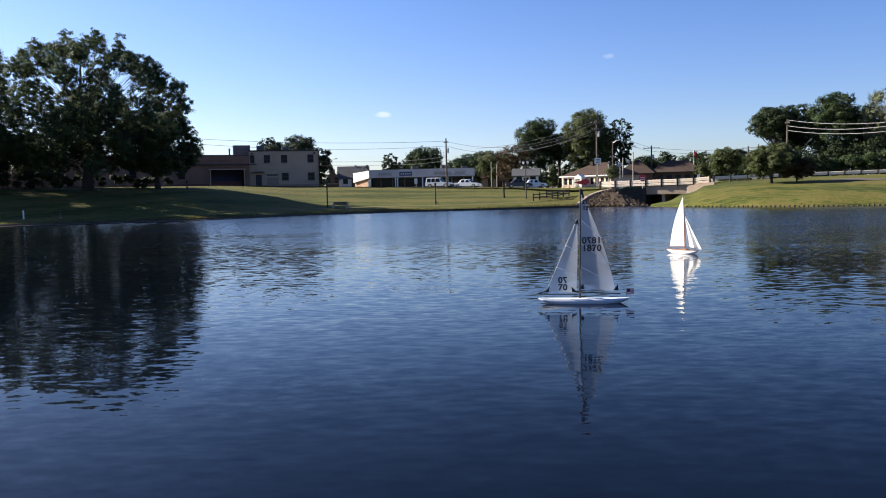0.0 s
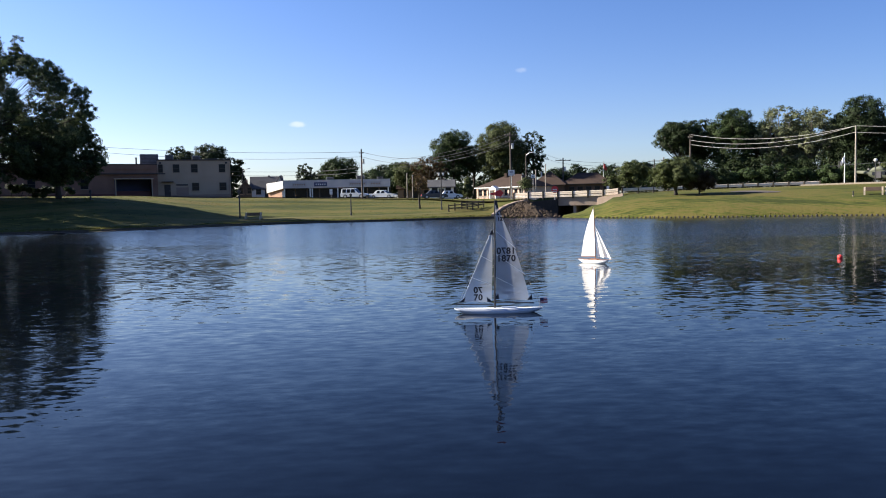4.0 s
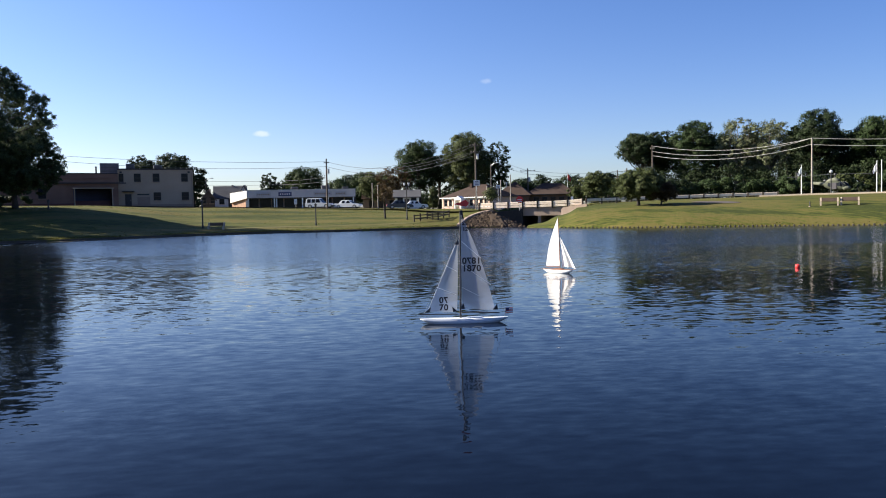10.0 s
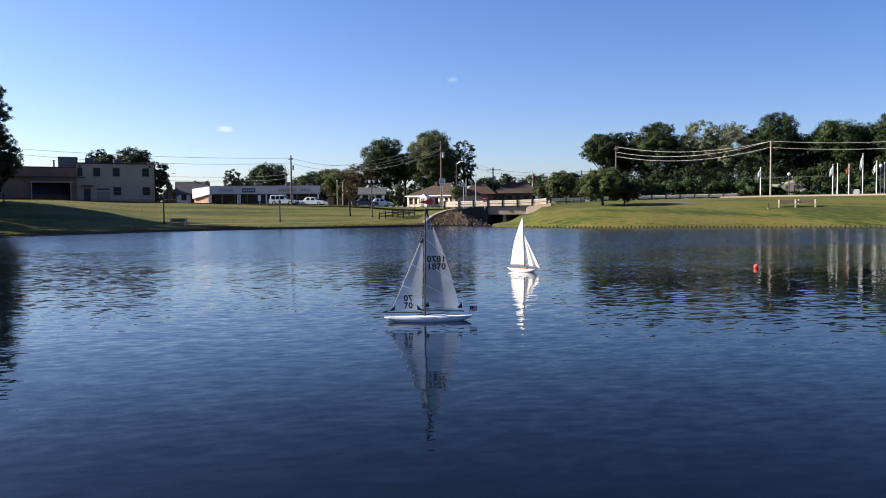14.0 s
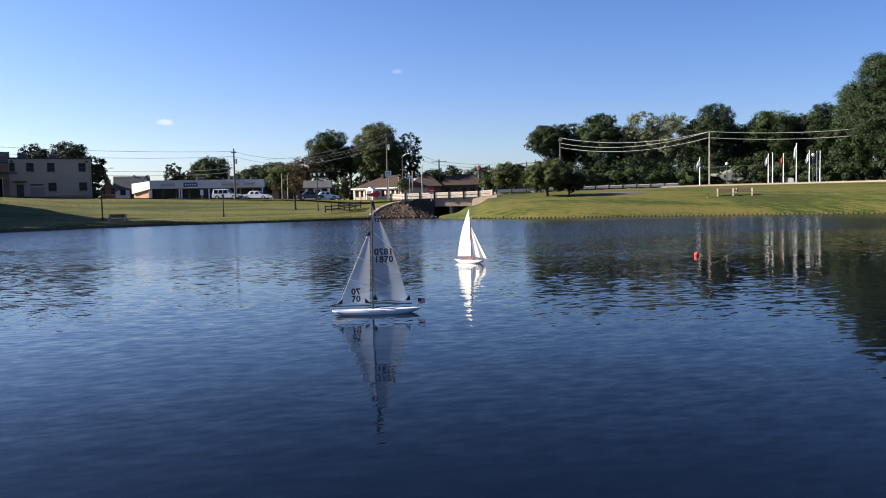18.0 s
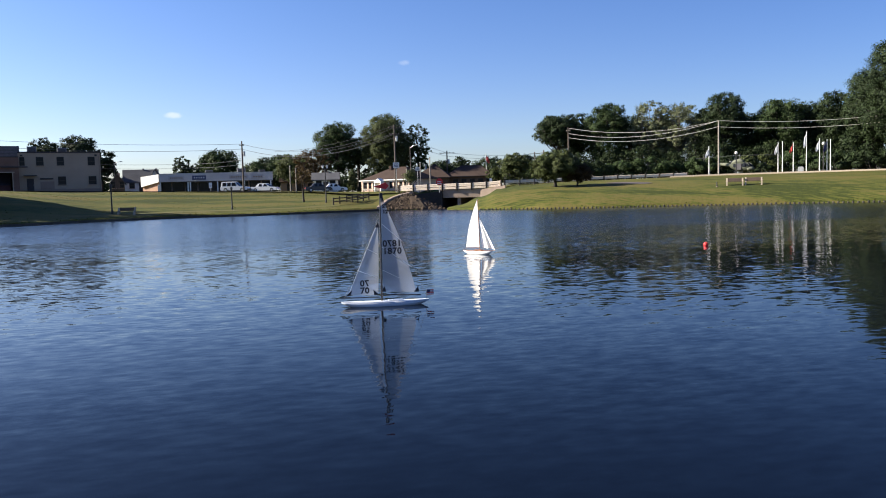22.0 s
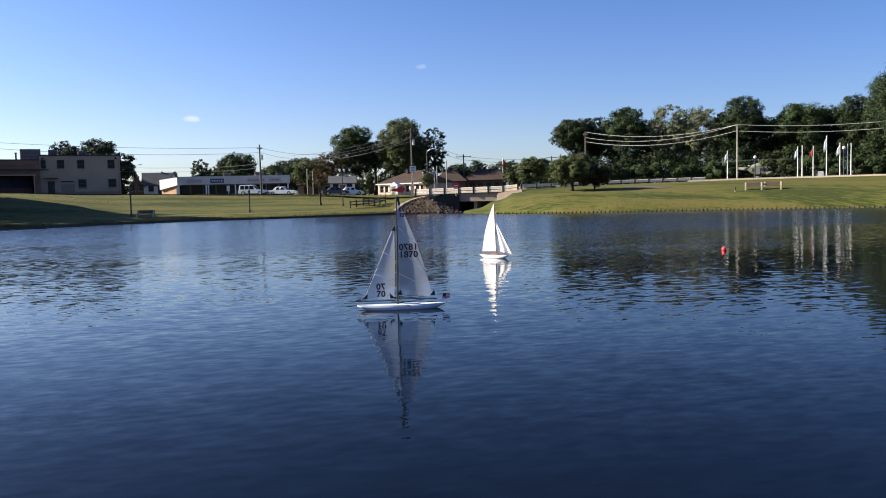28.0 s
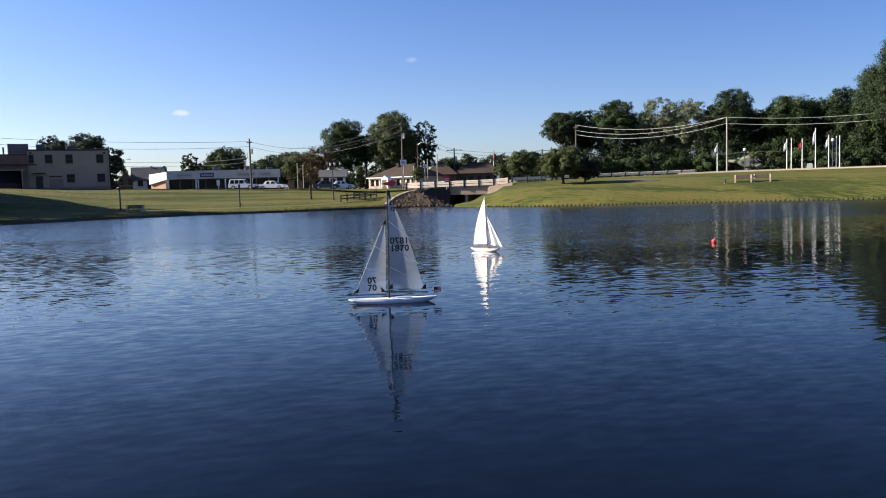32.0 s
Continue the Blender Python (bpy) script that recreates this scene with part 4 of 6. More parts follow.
def office_building():
    z0 = 3.95
    b = thing("office_building", stand(-11.35, 141, z=z0), "two-storey beige stucco building with dark windows and a dark roof edge", "building")
    w, h, dp = 11.9, 6.15, 12.0
    part("wall", Shape().box(-w / 2, w / 2, 0, dp, -.4, h), STUCCO, b)
    part("roof_edge", Shape().box(-w / 2 - .08, w / 2 + .08, -.08, dp + .08, h, h + .22), TRIM_DARK, b)
    part("base_course", Shape().box(-w / 2 - .03, w / 2 + .03, -.03, .0, -.4, .35), STUCCO_DIM, b)
    for x in (-5.4, -2.9, 0.05, 4.6):
        window(b, x, 4.15, 0.95 if x > -5 else .6, 1.3, 0)
    for x in (.15, 4.65):
        window(b, x, 1.05, 1.05, 1.25, 0)
    d = part("door", Shape().box(-4.9, -3.9, -.05, .02, 0, 2.1), TRIM_DARK, b)
    part("door_handle", Shape().box(-4.05, -4.0, -.1, -.05, 1.0, 1.15), GALVANISED, d)
    part("awning", Shape().prism([(-5.3, 2.5), (-5.3, 2.62), (-3.4, 2.62), (-3.4, 2.5)], -.9, 0), TRIM_DARK, b)
    part("sign_board", Shape().box(-3.0, -1.1, -.09, 0, 1.92, 2.15), TRIM_DARK, b)
    part("loading_bay", Shape().box(-3.0, -1.0, -.04, 0, .25, 1.6), STUCCO_DIM, b)
    for x in (-5.45, 5.3):
        part("scupper", Shape().box(x - .18, x + .18, -.06, .02, 5.6, 5.9), BLACK_METAL, b)
    part("downpipe", Shape().tube([(5.75, -.07, 0), (5.75, -.07, 5.7)], .05), STUCCO_DIM, b)
    for az, dd, zz, ww, hh in ((-14.25, 146, 9.5, 3.0, 1.95), (-12.95, 146, z0 + h + .22, 1.4, 1.05), (-11.2, 147, z0 + h + .22, 1.4, .9)):
        roof_unit(stand(az, dd, z=zz), ww, 2, hh, "grey metal ventilation unit standing on the flat roof")
    # low wing
    g = thing("garage_building", stand(-19.2, 139.5, z=4.05), "long single-storey brown brick building with an open garage bay", "building")
    x0, x1 = -26.5, 13.3
    bay0, bay1 = 6.6, 12.5
    ww = Shape().box(x0, bay0, 0, 10, -.4, 4.55).box(bay1, x1, 0, 10, -.4, 4.55).box(bay0, bay1, 0, 10, 3.05, 4.55).box(bay0, bay1, 5, 10, -.4, 3.05)
    part("wall", ww, WING_BRICK, g)
    part("roof_edge", Shape().box(x0 - .1, x1, -.1, 10, 4.55, 5.3), WING_BRICK, g)
    part("coping", Shape().box(x0 - .15, x1, -.16, 10, 5.3, 5.45), TRIM_DARK, g)
    part("drip_band", Shape().box(4, x1 + 1.2, -.5, -.1, 3.72, 3.9), TRIM_DARK, g)
    part("bay_ceiling", Shape().box(bay0, bay1, .05, 5, 2.95, 3.05), INTERIOR, g)
    part("bay_back_wall", Shape().box(bay0, bay1, 4.8, 5, 0, 2.95), BLUE_PAINT, g)
    part("canopy", Shape().box(bay0 - .1, bay1 + .1, -1.0, 0, 2.9, 3.04), STUCCO, g)
    for x in (bay0 - .05, bay1 - .35):
        part("bay_post", Shape().box(x + .1, x + .24, -1.0, -.85, -.2, 2.9), STUCCO, g)
    part("counter", Shape().box(bay0 + .3, bay1 - .3, 1.2, 1.5, -.1, 1.0), MAROON, g)
    part("plinth", Shape().box(x0 - .02, bay0, -.06, 0, -.4, .55), MAROON, g)
    part("vent_pipe", Shape().tube([(10.2, 2, 5.3), (10.2, 2, 6.55)], .13, 8), DARK_STEEL, g)
    part("vent_cap", Shape().tube([(10.2, 2, 6.5), (10.2, 2, 6.62)], .2, 8), DARK_STEEL, g)
    for x in (2.1, -5.5, -12, -19):
        window(g, x, 1.35, 1.0, 1.7, 0)


office_building()


def gable_house(m, w, dp, eave, ridge, label, wall=STUCCO_DIM, roof=ROOF_GREY, face=False):
    """A plain house: walls, a pitched roof with overhang, windows and a door. face: the gable looks to the pond."""
    b = thing("house", m, label, "house")
    o = 0.35
    if face:
        part("wall", Shape().prism([(-w / 2, -.5), (w / 2, -.5), (w / 2, eave), (0, ridge), (-w / 2, eave)], 0, dp), wall, b)
        k = (ridge - eave) / (w / 2)
        for s in (-1, 1):
            part("roof", Shape().prism([(0, ridge + .02), (s * (w / 2 + o), eave - k * o + .02), (s * (w / 2 + o), eave - k * o + .2), (0, ridge + .22)], -o, dp + o), roof, b)
    else:
        part("wall", Shape().box(-w / 2, w / 2, 0, dp, -.5, eave), wall, b)
        part("gable", Shape().loft([[(x, 0, eave), (x, dp, eave), (x, dp / 2, ridge)] for x in (-w / 2, w / 2)]), wall, b)
        for s0, s1 in ((-o, dp / 2), (dp + o, dp / 2)):
            z0 = eave - (ridge - eave) / (dp / 2) * o
            part("roof", Shape().loft([[(x, s0, z0 + .03), (x, s1, ridge + .03), (x, s1, ridge + .2), (x, s0, z0 + .2)] for x in (-w / 2 - o, w / 2 + o)]), roof, b)
    for x in (-w * .28, w * .28):
        window(b, x, .9, .9, 1.2, 0)
    part("door", Shape().box(-.45, .45, -.04, .02, 0, 2.0), TRIM_DARK, b)
    part("chimney", Shape().box(w * .05, w * .05 + .4, dp * .5 - .2, dp * .5 + .2, eave, ridge + .4), STUCCO_DIM, b)
    return b


gable_house(stand(-6.45, 168, z=3.7), 6.2, 7, 2.1, 4.5, "grey-roofed house behind the shops", WHITE_PAINT)
gable_house(stand(-7.95, 160, z=3.7), 2.4, 6, 1.9, 3.4, "narrow dark house with a steep gable", TRIM_DARK, ROOF_GREY, True)
gable_house(stand(-5.55, 166, z=3.7), 1.6, 6, 2.8, 4.4, "pale gabled house end rising behind the shops", WHITE_PAINT, ROOF_GREY, True)
gable_house(stand(6.05, 143, z=2.6), 4.4, 5, 2.3, 3.5, "low white-fronted house half hidden by trees", WHITE_PAINT, ROOF_GREY)
gable_house(stand(4.2, 172, z=2.7), 8, 6, 2.6, 4.4, "dull brown house behind the trees", STUCCO_DIM, ROOF_BROWN)


FASCIA_GREY = material("weathered_fascia", (0.56, 0.53, 0.52), (0.48, 0.455, 0.45), 0.8, 0.7, 7, 0.1, spec=0.1)
SIGN_GREY = material("grey_sign_board", (0.44, 0.42, 0.42), (0.38, 0.36, 0.36), 0.7, 2, 9)


def shop_row():
    """The white strip of shops: a deep fascia over recessed shop fronts, with a brick end under a slanting canopy."""
    z0 = 3.2
    b = thing("shop_row", stand(-1.5, 151, -1.2, z=z0), "low white shop row with deep fascia and dark windows", "building")
    w = 20.2
    part("wall", Shape().box(-w / 2, w / 2, 2.2, 11, -.5, 2.3), STUCCO_DIM, b)
    part("fascia", Shape().box(-w / 2, w / 2, 0, 11, 2.15, 3.55), FASCIA_GREY, b)
    part("coping", Shape().box(-w / 2 - .06, w / 2 + .06, -.06, 11.05, 3.55, 3.66), GALVANISED, b)
    part("soffit", Shape().box(-w / 2 + .05, w / 2 - .05, .1, 2.2, 2.08, 2.15), TRIM_DARK, b)
    for x in (-9.9, -5.1, -4.7, .1, 4.9, 9.7):
        part("column", Shape().box(x - .12, x + .12, .1, .34, -.5, 2.1), WHITE_PAINT, b)
    for i, x in enumerate(np.arange(-9.2, 9.4, 2.3)):
        fr = part("shop_window", Shape().box(x - 1.05, x + 1.05, 2.12, 2.2, .3, .42).box(x - 1.05, x + 1.05, 2.12, 2.2, 1.95, 2.05).box(x - 1.05, x - .97, 2.12, 2.2, .42, 1.95).box(x + .97, x + 1.05, 2.12, 2.2, .42, 1.95), DARK_STEEL, b)
        part("pane", Shape().box(x - .97, x + .97, 2.15, 2.19, .42, 1.95), GLASS_DARK, fr)
    for x, ww, mt, bars in ((-3.1, 2.45, SIGN_BLUE, 5), (-7.1, 2.7, SIGN_GREY, 7), (3.9, 3.4, SIGN_GREY, 9), (7.3, 2.2, SIGN_GREY, 6)):
        sg = part("shop_sign", Shape().box(x - ww / 2, x + ww / 2, -.1, 0, 2.42, 3.2), mt, b, "blue sign board" if mt == SIGN_BLUE else "grey sign board")
        for k in range(bars):
            q = x - ww / 2 + .2 + (ww - .4) * (k + .5) / bars
            part("letter_bar", Shape().box(q - .09, q + .09, -.125, -.1, 2.68, 2.94), WHITE_PAINT if mt == SIGN_BLUE else STUCCO_DIM, sg)
    # west end turned to the sun: a bright canopy over pale brick
    part("side_canopy", Shape().loft([[(-13.5, 2.9, 1.35), (-13.5, 2.9, 3.2), (-13.1, 3.4, 3.2), (-13.1, 3.4, 1.35)], [(-10.15, .05, 2.15), (-10.15, .05, 3.56), (-9.9, .5, 3.56), (-9.9, .5, 2.15)]]), WHITE_PAINT, b, "bright white slanting canopy")
    part("brick_end", Shape().loft([[(-13.2, 3.1, -.5), (-13.2, 3.1, 1.4), (-12.9, 3.5, 1.4), (-12.9, 3.5, -.5)], [(-10.15, .4, -.5), (-10.15, .4, 2.2), (-9.95, .7, 2.2), (-9.95, .7, -.5)]]), BRICK_PALE, b, "pale brick end wall")
    part("end_door", Shape().box(-10.35, -9.95, .2, .3, -.3, 1.7), WHITE_PAINT, b)
    for az, ww, hh in ((-2.0, 1.4, .7), (.2, 1.6, .9), (1.6, 1.2, .6)):
        roof_unit(stand(az, 156, z=z0 + 3.6), ww, 1.6, hh, "small grey ventilation unit on the shop roof")


shop_row()


def hip_roof(s, x0, x1, y0, y1, z0, z1, inset):
    o = .45
    ym = (y0 + y1) / 2
    s.add([(x0 - o, y0 - o, z0), (x1 + o, y0 - o, z0), (x1 + o, y1 + o, z0), (x0 - o, y1 + o, z0), (x0 + inset, ym, z1), (x1 - inset, ym, z1)],
          [(0, 1, 5, 4), (1, 2, 5), (2, 3, 4, 5), (3, 0, 4), (3, 2, 1, 0)])
    return s


def restaurant():
    b = thing("brick_restaurant", stand(10.2, 138, -36, z=2.55), "low brick building with brown hipped roof and white porch", "building")
    part("wall", Shape().box(-4.6, 5.4, 0, 9, -.4, 2.0), PEACH, b)
    part("white_band", Shape().box(-4.62, 5.42, -.06, 0, .28, .46), WHITE_PAINT, b)
    part("white_band", Shape().box(-4.62, 5.42, -.06, 0, 1.6, 1.85), WHITE_PAINT, b)
    part("roof", hip_roof(Shape(), -4.6, 5.4, 0, 9, 2.0, 4.3, 3.6), ROOF_BROWN, b)
    part("fascia", Shape().box(-5.05, 5.85, -.47, -.42, 1.85, 2.02), WHITE_PAINT, b)
    part("porch", Shape().prism([(-.9, -.3), (-.75, -.3), (-.75, 1.5), (.4, 1.5), (.4, -.3), (.55, -.3), (.55, 1.75), (-.17, 2.25), (-.9, 1.75)], -1.6, -.4), WHITE_PAINT, b, "white gabled porch")
    for x in (-3.9, -2.9, -1.9, 1.6, 2.7, 3.8, 4.7):
        window(b, x, .55, .7, 1.0, 0)
    for x in (-4.6, -3.4, -2.4, 1.15, 2.15, 3.25, 4.25):
        part("pilaster", Shape().box(x - .16, x + .16, -.1, 0, -.3, 1.83), PEACH, b)
    part("chimney", Shape().box(-1.0, -.5, 3.2, 3.8, 3.2, 4.5), ROOF_BROWN, b)
    h = thing("long_hall", stand(15.3, 152, -4, z=2.7), "long brown-walled building with brown shingled hip roofs", "building")
    part("wall", Shape().box(-7.0, -.9, -1.2, 7, -.4, 2.3), HALL_WALL, h)
    part("wall", Shape().box(-.9, 7.6, 0, 9, -.4, 2.4), HALL_WALL, h)
    part("roof", hip_roof(Shape(), -7.0, -.9, -1.2, 7, 2.3, 5.0, 2.9), ROOF_BROWN, h, "steep brown shingled hip roof")
    part("roof", hip_roof(Shape(), -1.4, 7.6, 0, 9, 2.4, 4.6, 2.6), ROOF_BROWN, h, "long brown shingled hip roof")
    part("gutter", Shape().box(-7.4, -.5, -1.72, -1.66, 2.16, 2.30), TRIM_DARK, h)
    part("gutter", Shape().box(-.4, 8.0, -.52, -.46, 2.26, 2.40), TRIM_DARK, h)
    for x in (-6, -4.4, -2.8):
        window(h, x, .7, .9, 1.1, -1.2)
    for x in (.4, 2.0, 3.6, 5.2, 6.8):
        window(h, x, .7, .9, 1.1, 0)
    part("flue", Shape().tube([(-5.6, 3, 3.6), (-5.6, 3, 5.0)], .14, 8), GALVANISED, h)


restaurant()


# ---- bridge, rubble, edging ----
def bridge():
    b = thing("bridge", stand(15.4, 104.6, -14.0, z=0), "low concrete road bridge with a cream guard rail over the stream", "bridge")
    part("girder", Shape().box(-2.3, 6.2, 0, .5, 1.32, 2.3), CONCRETE, b)
    part("girder", Shape().box(-2.3, 6.2, 8.2, 8.7, 1.32, 2.3), CONCRETE, b)
    part("deck", Shape().box(-2.3, 6.2, .5, 8.2, 1.9, 2.38), SHADED_CONCRETE, b)
    part("pier", Shape().box(.22, .62, .25, 8.4, -1.2, 1.32), CONCRETE, b)
    part("kerb", Shape().box(-2.3, 6.2, .02, .42, 2.3, 2.46), CONCRETE, b)
    part("abutment", Shape().box(-3.0, -1.72, -.4, 8.6, -1.2, 1.9), SHADED_CONCRETE, b)
    part("abutment", Shape().box(3.6, 6.4, .6, 8.6, -1.2, 1.9), SHADED_CONCRETE, b)
    # sloping wing walls
    # the left wing wall is coloured dark to stand for shade
    part("wing_wall", Shape().loft([[(-1.75, -.35, -1), (-1.75, -.35, 2.25), (-1.75, .1, 2.25), (-1.75, .1, -1)], [(-5.4, -1.6, -1), (-5.4, -1.6, 1.85), (-5.4, -1.1, 1.85), (-5.4, -1.1, -1)]]), SHADED_CONCRETE, b, "wing wall with shade in its dark colour")
    part("wing_wall", Shape().loft([[(3.4, -.1, -1), (3.4, -.1, 2.3), (3.4, .35, 2.3), (3.4, .35, -1)], [(6.9, -.9, .2), (6.9, -.9, 2.75), (6.9, -.4, 2.75), (6.9, -.4, .2)]]), CONCRETE, b, "pale wing wall")
    part("back_wall", Shape().box(-6, 8, 12, 12.4, -1.3, 2.0), SHADED_CONCRETE, b)


bridge()


def guard_rail(name, table, tops, step, mat, label, rails=((.36, .66),), post_w=.26, post_h=.76):
    """A beam on posts along (bearing, distance) pairs, with its own foot heights."""
    g = thing(name, Matrix.Identity(4), label, "guard rail")
    az, pts = table[0][0], []
    while az <= table[-1][0] + 1e-6:
        d = curve(az, table)
        pts.append((az, d, curve(az, tops)))
        az += math.degrees(step / d)
    post = Shape().box(-post_w / 2, post_w / 2, -.2, .1, -.12 if len(rails) > 1 else -.5, post_h, bevel=.03).mesh("post", TIMBER)
    for az, d, z in pts:
        part("post", post, None, g, at=stand(az, d, z=z))
    for (a0, d0, z0), (a1, d1, z1) in zip(pts, pts[1:]):
        p, q = spot(a0, d0 - .1, z=z0), spot(a1, d1 - .1, z=z1)
        dirn = (q - p).normalized()
        out = Vector((dirn.y, -dirn.x, 0))
        if out.dot(p) > 0:
            out = -out
        for lo, hi in rails:
            s, mid = Shape(), (lo + hi) / 2
            prof = [(0, lo), (.045, lo + .03), (.045, mid - .03), (.012, mid), (.045, mid + .03), (.045, hi - .03), (0, hi), (-.03, mid)]
            s.loft([[e + out * o + Vector((0, 0, h)) for o, h in prof] for e in (p + dirn * .01, q - dirn * .01)])
            part("rail", s, mat, g)


guard_rail("guard_rail", [(11.3, 106.8), (12.3, 106.1), (14.2, 105.1), (16.5, 104.0), (18.8, 103.2)], [(11.3, 2.3), (14, 2.36), (17.5, 2.42), (18.8, 2.6)], 1.95, RAIL_CREAM, "cream guard rail along the bridge, sunlit", ((.06, .34), (.40, .80)), .22, .90)
guard_rail("guard_rail", [(19.0, 103.6), (20.4, 107.5), (22, 112), (26, 116.5), (32.2, 119.5)], [(19.0, 2.62), (22, 2.82), (26, 3.0), (32.2, 3.15)], 1.95, RAIL_CREAM, "pale weathered guard rail on posts beside the road", ((.36, .76),), .24, .84)


def rubble():
    """Broken stone heaped on the slope beside the bridge; each stone is its own piece."""
    r = thing("rubble_bank", spot_pose(11.6, 100), "bank of brown broken stone beside the bridge", "stone bank")
    rng = np.random.default_rng(5)
    inv = r.matrix_world.inverted()
    meshes = []
    for k in range(8):
        s = Shape()
        bm = bmesh.new()
        bmesh.ops.create_icosphere(bm, subdivisions=1, radius=0.5)
        for v in bm.verts:
            v.co *= rng.uniform(0.7, 1.2)
            v.co.z *= 0.7
        me = bpy.data.meshes.new("stone")
        bm.to_mesh(me)
        bm.free()
        me.materials.append(STONE)
        meshes.append(me)
    n = 0
    while n < 205:
        az, off = rng.uniform(9.9, 13.25), rng.uniform(0, 10)
        lim = 9.9 + off * 0.16
        if az < lim:
            continue
        d = shore(az) + off
        z = ground_z(az, d)
        if z < 0.02:
            continue
        p = spot(az, d)
        sc = rng.uniform(.2, .5)
        m = Matrix.LocRotScale(p, Euler(rng.uniform(0, 6, 3)), Vector((sc * 1.2, sc, sc * .9)))
        part("stone", meshes[n % 8], None, r, at=inv @ m)
        n += 1
    # stones heaped against the wing wall
    heap = lambda a: curve(a, [(12.2, 1.7), (12.65, 1.62), (14.1, .34), (14.7, -.1)])
    core = Shape().loft([[inv @ spot(a, d, z=z) for d, z in ((102.7, -.5), (102.7, heap(a)), (101.9, heap(a)), (99.0, -.35))] for a in (12.1, 12.65, 13.4, 14.1, 14.7)])
    part("earth_core", core, STONE, r)
    for n in range(95):
        a, q = rng.uniform(12.2, 14.6), rng.uniform(0, 1)
        sc = rng.uniform(.2, .48)
        m = Matrix.LocRotScale(spot(a, 99.3 + 2.7 * q, z=-.2 + q * (heap(a) + .2)), Euler(rng.uniform(0, 6, 3)), Vector((sc * 1.2, sc, sc * .9)))
        part("stone", meshes[n % 8], None, r, at=inv @ m)
    small, k = Shape(), 0
    while k < 900:
        az, off = rng.uniform(9.9, 13.25), rng.uniform(0, 10.5)
        z = ground_z(az, shore(az) + off)
        if az < 9.9 + off * .16 or z < .02:
            continue
        k += 1
        sc = rng.uniform(.08, .24)
        m = inv @ Matrix.LocRotScale(spot(az, shore(az) + off, .03), Euler(rng.uniform(0, 6, 3)), Vector((sc * 1.3, sc, sc)))
        small.add([m @ Vector(p) for p in ((1, 0, 0), (-1, 0, 0), (0, 1, 0), (0, -1, 0), (0, 0, .8), (0, 0, -.8))], [(0, 2, 4), (2, 1, 4), (1, 3, 4), (3, 0, 4), (2, 0, 5), (1, 2, 5), (3, 1, 5), (0, 3, 5)])
    tagged(part("stone_fill", small, STONE, r), "small broken stones between the larger ones", kind="stuff")


def spot_pose(az, d):
    p = spot(az, d)
    return pose(p.x, p.y, p.z)


rubble()


def kerb_line(name, pairs, w, h, mat, label, category):
    s = Shape()
    rings = []
    for az, d in pairs:
        p, u = spot(az, d), bearing(az)
        side = Vector((u.y, -u.x, 0))
        rings.append([p + side * a + Vector((0, 0, b)) for a, b in ((-w / 2, -.3), (w / 2, -.3), (w / 2, h), (-w / 2, h))])
    s.loft(rings)
    return tagged(part(name, s, mat), label, category, "", "structure")


kerb_line("kerb", [(9.75, 97), (9.95, 99), (10.1, 100.5), (10.35, 102), (10.8, 104), (11.4, 105.5), (12.2, 106.4)], .4, .3, CONCRETE, "curved pale concrete edging beside the stones", "kerb")


def edging():
    """Timber edging: dark boards along the west shore, close-set posts along the east shore."""
    e = thing("timber_edge", Matrix.Identity(4), "dark timber edging boards along the waterline", "edging", "", "structure")
    az = -44.0
    while az < 9.6:
        a1 = az + 1.6
        s = Shape()
        rings = []
        for a in (az, a1 - .04):
            p, u = spot(a, shore(a), z=0), bearing(a)
            rings.append([p + u * y + Vector((0, 0, z)) for y, z in ((-.16, -.5), (.1, -.5), (.1, .23), (-.16, .23))])
        s.loft(rings)
        part("board", s, TIMBER, e)
        az = a1
    e = thing("post_edge", Matrix.Identity(4), "row of short weathered timber posts along the waterline", "edging", "", "structure")
    rng = np.random.default_rng(3)
    post = Shape().tube([(0, 0, -.6), (0, 0, .11), (0, 0, .135)], [.105, .10, .08], 8).mesh("post", WET_TIMBER)
    az, k = 17.2, 0
    while az < 47 and k < 299:
        d = shore(az) - .22
        part("post", post, None, e, at=stand(az, d, rng.uniform(0, 90), z=rng.uniform(-.03, .05)))
        az += math.degrees(.42 * rng.uniform(.92, 1.08) / d)
        k += 1


edging()


# ---- poles and wires ----
def utility_pole(az, d, base, top, label, arms=(), mat=POST_WOOD, r=.15, box=True):
    p = thing("utility_pole", stand(az, d, z=base), label, "utility pole")
    h = top - base
    part("pole", Shape().tube([(0, 0, -.6), (0, 0, h * .5), (0, 0, h)], [r * 1.15, r, r * .75], 8), mat, p)
    for z, w in arms:
        a = part("crossarm", Shape().box(-w / 2, w / 2, -.16, -.05, h - z - .06, h - z + .06), mat, p)
        for x in (-w / 2 + .12, 0 if w < 1 else -w * .17, w * .17, w / 2 - .12):
            part("insulator", Shape().tube([(x, -.1, h - z + .06), (x, -.1, h - z + .22)], .05, 6), PALE_POLE, a)
    if box:
        part("transformer", Shape().tube([(.32, -.1, h - 2.6), (.32, -.1, h - 1.75)], .2, 8), GALVANISED, p)
    return p


